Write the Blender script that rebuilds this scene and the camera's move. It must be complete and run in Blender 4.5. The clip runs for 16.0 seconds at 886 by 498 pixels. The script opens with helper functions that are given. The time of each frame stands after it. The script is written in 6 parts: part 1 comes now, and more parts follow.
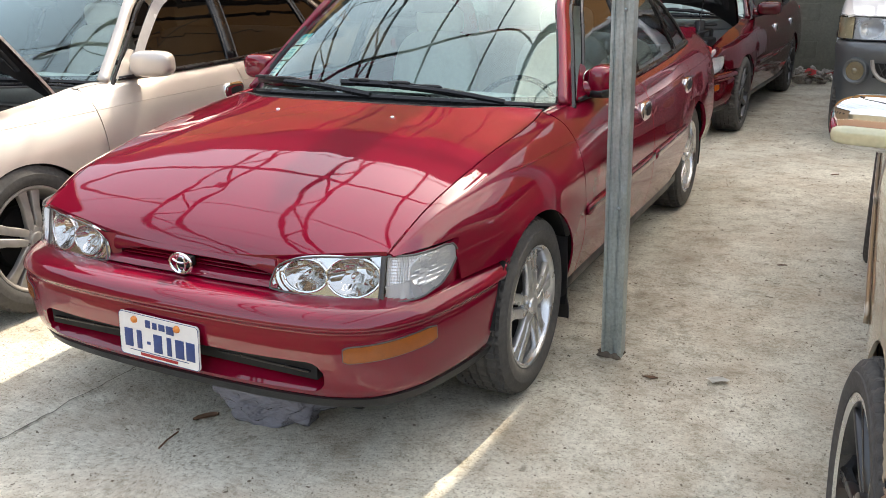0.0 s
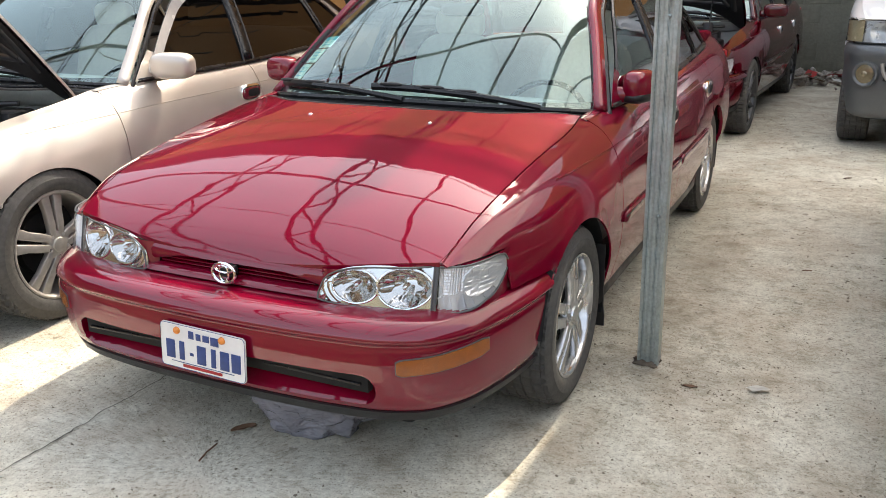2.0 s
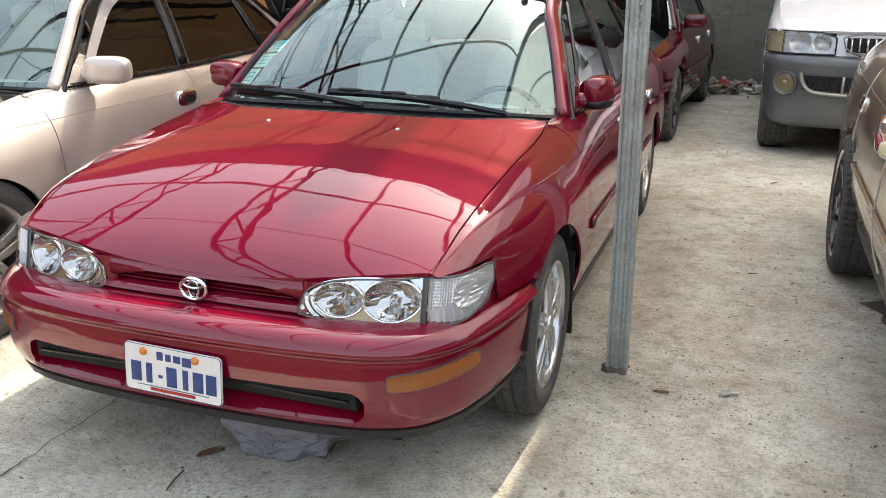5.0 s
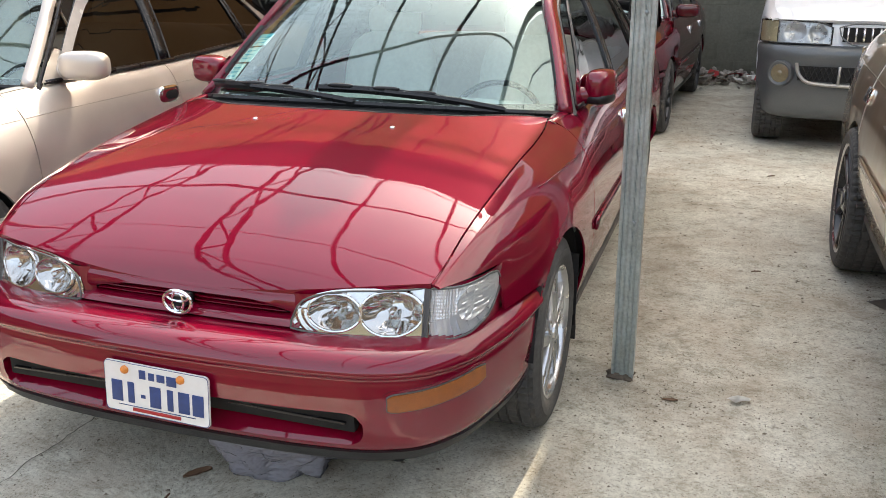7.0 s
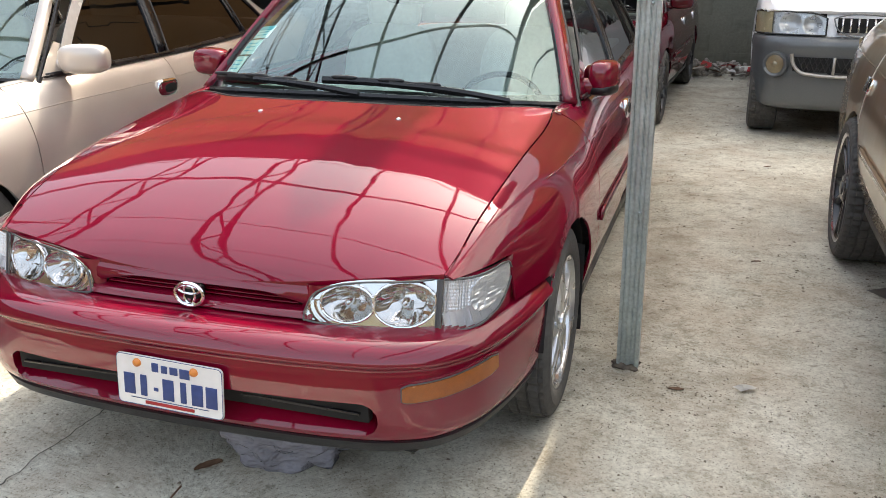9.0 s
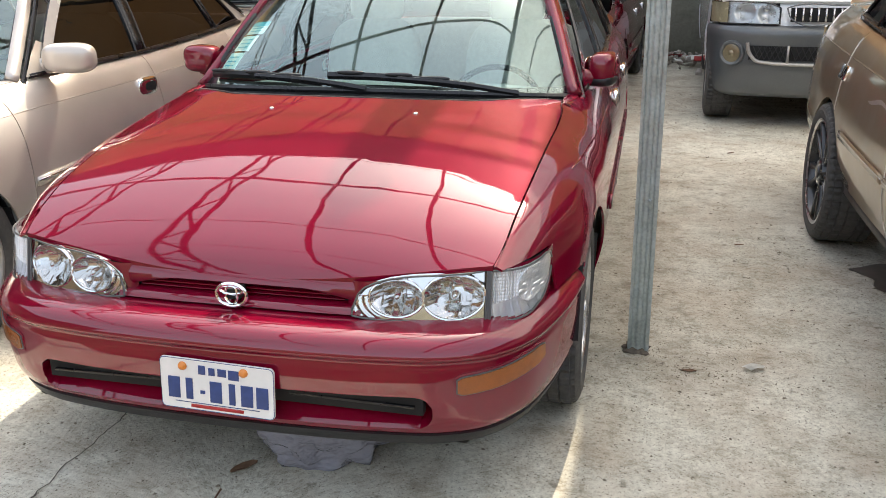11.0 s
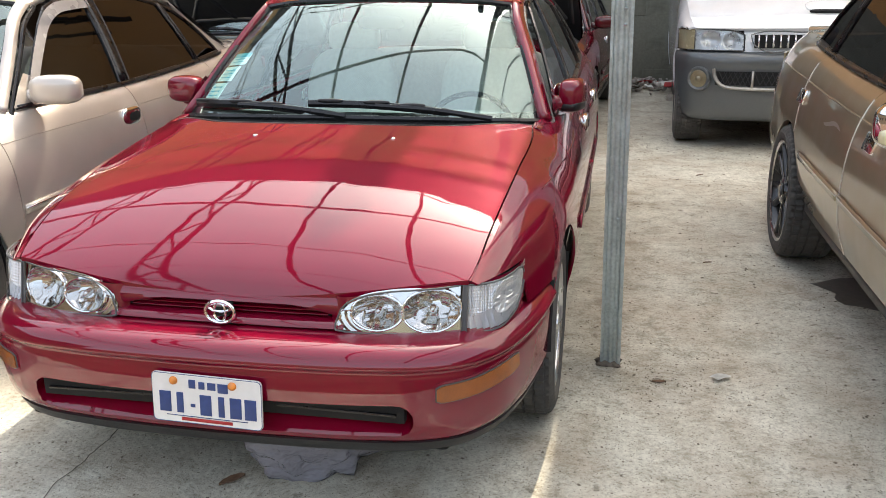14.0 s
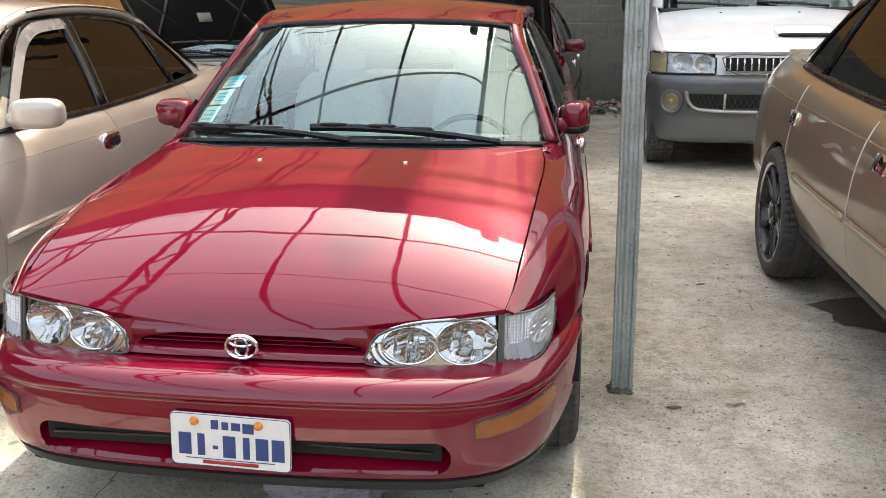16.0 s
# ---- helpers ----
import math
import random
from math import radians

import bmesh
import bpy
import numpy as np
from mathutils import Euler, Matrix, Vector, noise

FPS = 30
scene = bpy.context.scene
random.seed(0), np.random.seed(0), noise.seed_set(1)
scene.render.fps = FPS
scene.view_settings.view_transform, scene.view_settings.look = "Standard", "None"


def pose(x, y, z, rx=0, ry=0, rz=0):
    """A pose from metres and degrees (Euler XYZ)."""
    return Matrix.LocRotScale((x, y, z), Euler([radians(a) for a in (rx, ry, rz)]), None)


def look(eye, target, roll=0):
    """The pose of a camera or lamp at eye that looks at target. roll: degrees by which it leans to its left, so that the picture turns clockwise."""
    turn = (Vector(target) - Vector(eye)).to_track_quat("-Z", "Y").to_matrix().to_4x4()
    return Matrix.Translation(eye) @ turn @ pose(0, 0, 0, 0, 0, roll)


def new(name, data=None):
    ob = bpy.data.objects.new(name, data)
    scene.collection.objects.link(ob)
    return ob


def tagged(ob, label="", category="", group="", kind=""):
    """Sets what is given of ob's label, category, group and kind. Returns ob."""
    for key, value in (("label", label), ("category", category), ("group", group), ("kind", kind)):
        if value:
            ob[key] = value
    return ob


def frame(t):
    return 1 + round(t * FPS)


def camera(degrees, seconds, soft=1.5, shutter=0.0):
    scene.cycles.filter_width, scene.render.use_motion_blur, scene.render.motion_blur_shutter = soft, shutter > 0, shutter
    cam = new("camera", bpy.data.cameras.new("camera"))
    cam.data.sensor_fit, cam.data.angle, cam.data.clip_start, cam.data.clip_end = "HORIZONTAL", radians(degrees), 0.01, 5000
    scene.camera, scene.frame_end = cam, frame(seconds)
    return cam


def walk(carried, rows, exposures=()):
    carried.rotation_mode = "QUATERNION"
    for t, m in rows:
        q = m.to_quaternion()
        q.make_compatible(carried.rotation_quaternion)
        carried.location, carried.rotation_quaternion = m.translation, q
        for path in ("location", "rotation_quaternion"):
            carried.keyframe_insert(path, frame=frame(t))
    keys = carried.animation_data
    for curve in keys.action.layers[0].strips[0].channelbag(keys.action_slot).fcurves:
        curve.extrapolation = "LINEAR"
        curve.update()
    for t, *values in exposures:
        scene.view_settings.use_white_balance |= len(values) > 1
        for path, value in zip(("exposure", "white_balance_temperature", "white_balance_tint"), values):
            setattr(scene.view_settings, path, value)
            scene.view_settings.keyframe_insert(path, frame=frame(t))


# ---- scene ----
cam = camera(54.19, 16.0, soft=0.5)
PATH = [
    (0, (1.72, -1.581, 1.346), (0.908, 0.031, 0.754), -1.22),
    (0.5, (1.704, -1.581, 1.352), (0.889, 0.028, 0.755), -0.93),
    (1, (1.667, -1.587, 1.363), (0.848, 0.018, 0.761), -1.05),
    (1.5, (1.606, -1.603, 1.372), (0.791, 0.005, 0.77), -1.12),
    (2, (1.544, -1.616, 1.369), (0.76, 0.008, 0.772), -0.85),
    (2.5, (1.489, -1.626, 1.365), (0.736, 0.014, 0.769), -0.58),
    (3, (1.446, -1.645, 1.36), (0.734, 0.017, 0.776), -0.24),
    (3.5, (1.411, -1.655, 1.354), (0.755, 0.033, 0.779), -0.13),
    (4, (1.386, -1.667, 1.349), (0.758, 0.032, 0.775), 0.06),
    (6.5, (1.25, -1.51, 1.347), (0.673, 0.2, 0.753), -0.07),
    (7, (1.241, -1.498, 1.344), (0.672, 0.213, 0.745), -0.08),
    (7.5, (1.231, -1.51, 1.342), (0.667, 0.201, 0.737), -0.17),
    (8, (1.213, -1.519, 1.342), (0.661, 0.195, 0.734), -0.19),
    (8.5, (1.207, -1.52, 1.342), (0.667, 0.196, 0.73), -0.14),
    (9, (1.193, -1.52, 1.34), (0.646, 0.193, 0.727), -0.22),
    (11.5, (0.922, -1.632, 1.348), (0.543, 0.12, 0.719), -0.60),
    (12, (0.944, -1.651, 1.35), (0.575, 0.109, 0.737), -0.55),
    (12.5, (1, -1.677, 1.352), (0.618, 0.085, 0.752), -0.72),
    (13, (1.043, -1.718, 1.344), (0.65, 0.042, 0.746), -0.59),
    (13.5, (1.037, -1.74, 1.351), (0.638, 0.023, 0.767), -0.92),
    (14, (0.976, -1.724, 1.358), (0.607, 0.05, 0.787), -0.93),
    (14.5, (0.914, -1.703, 1.36), (0.558, 0.079, 0.807), -0.88),
    (15, (0.853, -1.692, 1.362), (0.51, 0.098, 0.824), -0.79),
    (15.5, (0.803, -1.68, 1.356), (0.495, 0.12, 0.829), -0.67),
    (16, (0.763, -1.675, 1.349), (0.498, 0.131, 0.824), -0.65),
]

walk(cam, [(t, look(eye, aim, roll)) for t, eye, aim, roll in PATH], exposures=[(0, 1.62), (16, 1.62)])

# ---- light ----
SUN_EL, SUN_AZ = 47.0, 6.5  # degrees up; degrees from +y towards +x
world = bpy.data.worlds.new("world")
scene.world = world
world.use_nodes = True
wn = world.node_tree
sky = wn.nodes.new("ShaderNodeTexSky")
sky.sky_type, sky.sun_disc = "NISHITA", False
sky.sun_elevation, sky.sun_rotation = radians(SUN_EL), radians(SUN_AZ)
sky.air_density, sky.dust_density, sky.ozone_density = 1.0, 6.0, 1.0
wn.links.new(sky.outputs[0], wn.nodes["Background"].inputs[0])
wn.nodes["Background"].inputs[1].default_value = 0.09
# white tropical haze, even over the whole sky
haze, both_skies = wn.nodes.new("ShaderNodeBackground"), wn.nodes.new("ShaderNodeAddShader")
haze.inputs[0].default_value, haze.inputs[1].default_value = (0.95, 0.98, 1.0, 1), 0.30
wn.links.new(wn.nodes["Background"].outputs[0], both_skies.inputs[0])
wn.links.new(haze.outputs[0], both_skies.inputs[1])
wn.links.new(both_skies.outputs[0], wn.nodes["World Output"].inputs[0])
sun = new("sun", bpy.data.lights.new("sun", "SUN"))
sun.data.energy, sun.data.angle, sun.data.color = 2.15, radians(0.55), (1.0, 0.88, 0.72)
_s = Vector((math.sin(radians(SUN_AZ)) * math.cos(radians(SUN_EL)), math.cos(radians(SUN_AZ)) * math.cos(radians(SUN_EL)), math.sin(radians(SUN_EL))))
sun.matrix_world = look(_s * 30, (0, 0, 0))


# ---- materials ----
def mat(name, color, rough=0.5, metal=0.0, coat=0.0, noise_scale=0.0, noise_amt=0.15, big=0.0, bump=0.0, bump_scale=200.0, spec=0.5, trans=0.0):
    m = bpy.data.materials.new(name)
    m.use_nodes = True
    n, l = m.node_tree.nodes, m.node_tree.links
    p = n["Principled BSDF"]
    p.inputs["Base Color"].default_value = (*color, 1)
    p.inputs["Roughness"].default_value = rough
    p.inputs["Metallic"].default_value = metal
    p.inputs["Coat Weight"].default_value = coat
    p.inputs["Coat Roughness"].default_value = 0.02
    p.inputs["Coat IOR"].default_value = 1.68
    p.inputs["Specular IOR Level"].default_value = spec
    p.inputs["Transmission Weight"].default_value = trans
    co = n.new("ShaderNodeTexCoord")
    if noise_scale:
        a = n.new("ShaderNodeTexNoise")
        a.inputs["Scale"].default_value = noise_scale
        a.inputs["Detail"].default_value = 6
        l.new(co.outputs["Object"], a.inputs["Vector"])
        b = n.new("ShaderNodeTexNoise")
        b.inputs["Scale"].default_value = big or noise_scale / 12
        b.inputs["Detail"].default_value = 3
        l.new(co.outputs["Object"], b.inputs["Vector"])
        s = n.new("ShaderNodeMath")
        s.operation = "ADD"
        l.new(a.outputs["Fac"], s.inputs[0])
        l.new(b.outputs["Fac"], s.inputs[1])
        r = n.new("ShaderNodeMapRange")
        r.inputs["From Min"].default_value, r.inputs["From Max"].default_value = 0.6, 1.4
        r.inputs["To Min"].default_value, r.inputs["To Max"].default_value = 1 - noise_amt, 1 + noise_amt
        l.new(s.outputs[0], r.inputs["Value"])
        mx = n.new("ShaderNodeVectorMath")
        mx.operation = "SCALE"
        mx.inputs[0].default_value = color
        l.new(r.outputs[0], mx.inputs["Scale"])
        l.new(mx.outputs[0], p.inputs["Base Color"])
        rr = n.new("ShaderNodeMapRange")
        rr.inputs["From Min"].default_value, rr.inputs["From Max"].default_value = 0.3, 0.7
        rr.inputs["To Min"].default_value, rr.inputs["To Max"].default_value = max(0.02, rough * 0.8), min(1, rough * 1.2)
        l.new(b.outputs["Fac"], rr.inputs["Value"])
        l.new(rr.outputs[0], p.inputs["Roughness"])
    if bump:
        c = n.new("ShaderNodeTexNoise")
        c.inputs["Scale"].default_value = bump_scale
        c.inputs["Detail"].default_value = 4
        l.new(co.outputs["Object"], c.inputs["Vector"])
        bp = n.new("ShaderNodeBump")
        bp.inputs["Strength"].default_value = bump
        bp.inputs["Distance"].default_value = 0.01
        l.new(c.outputs["Fac"], bp.inputs["Height"])
        l.new(bp.outputs[0], p.inputs["Normal"])
    return m


def paint(name, color, metal=0.5, rough=0.38, dust=0.06, spec=0.4):
    """Car lacquer: flaked base under a clear coat, with a thin film of dust."""
    m = mat(name, color, rough, metal, 1.0, 900.0, 0.10, 6.0, spec=spec)
    n, l = m.node_tree.nodes, m.node_tree.links
    p = n["Principled BSDF"]
    co = n.new("ShaderNodeTexCoord")
    d = n.new("ShaderNodeTexNoise")
    d.inputs["Scale"].default_value, d.inputs["Detail"].default_value = 7.0, 8
    l.new(co.outputs["Object"], d.inputs["Vector"])
    r = n.new("ShaderNodeMapRange")
    r.inputs["From Min"].default_value, r.inputs["From Max"].default_value = 0.4, 0.75
    r.inputs["To Min"].default_value, r.inputs["To Max"].default_value = 0.015, 0.015 + dust
    l.new(d.outputs["Fac"], r.inputs["Value"])
    l.new(r.outputs[0], p.inputs["Coat Roughness"])
    w = n.new("ShaderNodeTexNoise")
    w.inputs["Scale"].default_value, w.inputs["Detail"].default_value = 7.0, 1.5
    l.new(co.outputs["Object"], w.inputs["Vector"])
    b = n.new("ShaderNodeBump")
    b.inputs["Strength"].default_value, b.inputs["Distance"].default_value = 1.0, 0.0007
    l.new(w.outputs["Fac"], b.inputs["Height"])
    l.new(b.outputs[0], p.inputs["Coat Normal"])
    return m


def glass(name, tint, gloss=(1.0, 1.0, 1.0), rough=0.0, f0=0.045):
    m = bpy.data.materials.new(name)
    m.use_nodes = True
    n, l = m.node_tree.nodes, m.node_tree.links
    n.remove(n["Principled BSDF"])
    tr, gl, fr, mx = (n.new("ShaderNode" + k) for k in ("BsdfTransparent", "BsdfGlossy", "LayerWeight", "MixShader"))
    pw, rg = n.new("ShaderNodeMath"), n.new("ShaderNodeMapRange")
    pw.operation, pw.inputs[1].default_value = "POWER", 4.5
    rg.inputs["To Min"].default_value = f0
    tr.inputs[0].default_value = (*tint, 1)
    gl.inputs["Color"].default_value = (*gloss, 1)
    gl.inputs["Roughness"].default_value = rough
    l.new(fr.outputs["Facing"], pw.inputs[0])
    l.new(pw.outputs[0], rg.inputs["Value"])
    l.new(rg.outputs[0], mx.inputs[0])
    l.new(tr.outputs[0], mx.inputs[1])
    l.new(gl.outputs[0], mx.inputs[2])
    l.new(mx.outputs[0], n["Material Output"].inputs[0])
    return m


def concrete():
    """Dusty yard slab: mottled grey, tan dust, fine grit, hairline cracks."""
    m = bpy.data.materials.new("yard_concrete")
    m.use_nodes = True
    n, l = m.node_tree.nodes, m.node_tree.links
    p = n["Principled BSDF"]
    co = n.new("ShaderNodeTexCoord")

    def nz(scale, detail, rough=0.6):
        a = n.new("ShaderNodeTexNoise")
        a.inputs["Scale"].default_value, a.inputs["Detail"].default_value, a.inputs["Roughness"].default_value = scale, detail, rough
        l.new(co.outputs["Object"], a.inputs["Vector"])
        return a.outputs["Fac"]

    def ramp(fac, stops):
        r = n.new("ShaderNodeValToRGB")
        while len(r.color_ramp.elements) < len(stops):
            r.color_ramp.elements.new(0.5)
        for e, (at, c) in zip(r.color_ramp.elements, stops):
            e.position, e.color = at, (*c, 1)
        l.new(fac, r.inputs[0])
        return r.outputs[0]

    def blend(kind, a, b, fac):
        x = n.new("ShaderNodeMix")
        x.data_type, x.blend_type = "RGBA", kind
        if isinstance(fac, float):
            x.inputs[0].default_value = fac
        else:
            l.new(fac, x.inputs[0])
        l.new(a, x.inputs[6])
        l.new(b, x.inputs[7])
        return x.outputs[2]

    base = ramp(nz(1.6, 9, 0.72), [(0.3, (0.54, 0.525, 0.44)), (0.5, (0.69, 0.67, 0.57)), (0.72, (0.80, 0.775, 0.67))])
    grit = ramp(nz(70, 8, 0.85), [(0.32, (0.30, 0.28, 0.24)), (0.46, (0.90, 0.89, 0.87)), (0.68, (1.16, 1.16, 1.15))])
    c1 = blend("MULTIPLY", base, grit, 1.0)
    dust = ramp(nz(2.6, 9, 0.7), [(0.45, (0, 0, 0)), (0.7, (0.8, 0.8, 0.8))])
    tan = n.new("ShaderNodeRGB")
    tan.outputs[0].default_value = (0.42, 0.345, 0.25, 1)
    c2 = blend("MIX", c1, tan.outputs[0], dust)
    spots = ramp(nz(16, 3, 0.5), [(0.27, (0.38, 0.35, 0.31)), (0.34, (1, 1, 1))])
    c3 = blend("MULTIPLY", c2, spots, 0.7)
    scuff = ramp(nz(9, 12, 0.92), [(0.41, (0.50, 0.46, 0.39)), (0.52, (1.03, 1.03, 1.03))])
    c3 = blend("MULTIPLY", c3, scuff, 0.68)
    vor = n.new("ShaderNodeTexVoronoi")
    vor.feature, vor.inputs["Scale"].default_value = "DISTANCE_TO_EDGE", 0.42
    wob = n.new("ShaderNodeMixRGB")
    wob.blend_type, wob.inputs[0].default_value = "ADD", 0.25
    wn2 = n.new("ShaderNodeTexNoise")
    wn2.inputs["Scale"].default_value, wn2.inputs["Detail"].default_value = 3.0, 6
    l.new(co.outputs["Object"], wn2.inputs["Vector"])
    l.new(co.outputs["Object"], wob.inputs[1])
    l.new(wn2.outputs["Color"], wob.inputs[2])
    l.new(wob.outputs[0], vor.inputs["Vector"])
    crack = ramp(vor.outputs["Distance"], [(0.0, (0.55, 0.52, 0.48)), (0.0035, (1, 1, 1))])
    c4 = blend("MULTIPLY", c3, crack, 0.22)
    pits = ramp(nz(150, 2, 0.4), [(0.30, (0.30, 0.28, 0.25)), (0.36, (1, 1, 1))])
    c4 = blend("MULTIPLY", c4, pits, 0.75)
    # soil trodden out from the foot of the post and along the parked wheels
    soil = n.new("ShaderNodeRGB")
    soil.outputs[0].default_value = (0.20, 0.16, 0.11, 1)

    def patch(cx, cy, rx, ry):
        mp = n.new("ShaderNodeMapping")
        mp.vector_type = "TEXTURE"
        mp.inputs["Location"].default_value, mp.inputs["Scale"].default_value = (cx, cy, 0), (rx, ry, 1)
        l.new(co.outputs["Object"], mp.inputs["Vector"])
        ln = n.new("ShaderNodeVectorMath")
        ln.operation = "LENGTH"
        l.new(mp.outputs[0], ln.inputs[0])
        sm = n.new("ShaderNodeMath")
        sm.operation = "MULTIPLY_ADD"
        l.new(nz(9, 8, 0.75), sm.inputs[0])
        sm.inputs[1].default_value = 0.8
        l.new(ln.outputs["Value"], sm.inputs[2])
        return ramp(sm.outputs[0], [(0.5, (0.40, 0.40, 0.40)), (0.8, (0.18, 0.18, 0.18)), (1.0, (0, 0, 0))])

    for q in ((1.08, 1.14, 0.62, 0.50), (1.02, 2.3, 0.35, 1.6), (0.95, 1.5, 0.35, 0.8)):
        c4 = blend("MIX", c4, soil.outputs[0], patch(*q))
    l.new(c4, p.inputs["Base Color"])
    p.inputs["Roughness"].default_value = 0.88
    p.inputs["Specular IOR Level"].default_value = 0.25
    bp = n.new("ShaderNodeBump")
    bp.inputs["Strength"].default_value, bp.inputs["Distance"].default_value = 0.7, 0.006
    l.new(nz(70, 8, 0.7), bp.inputs["Height"])
    l.new(bp.outputs[0], p.inputs["Normal"])
    return m


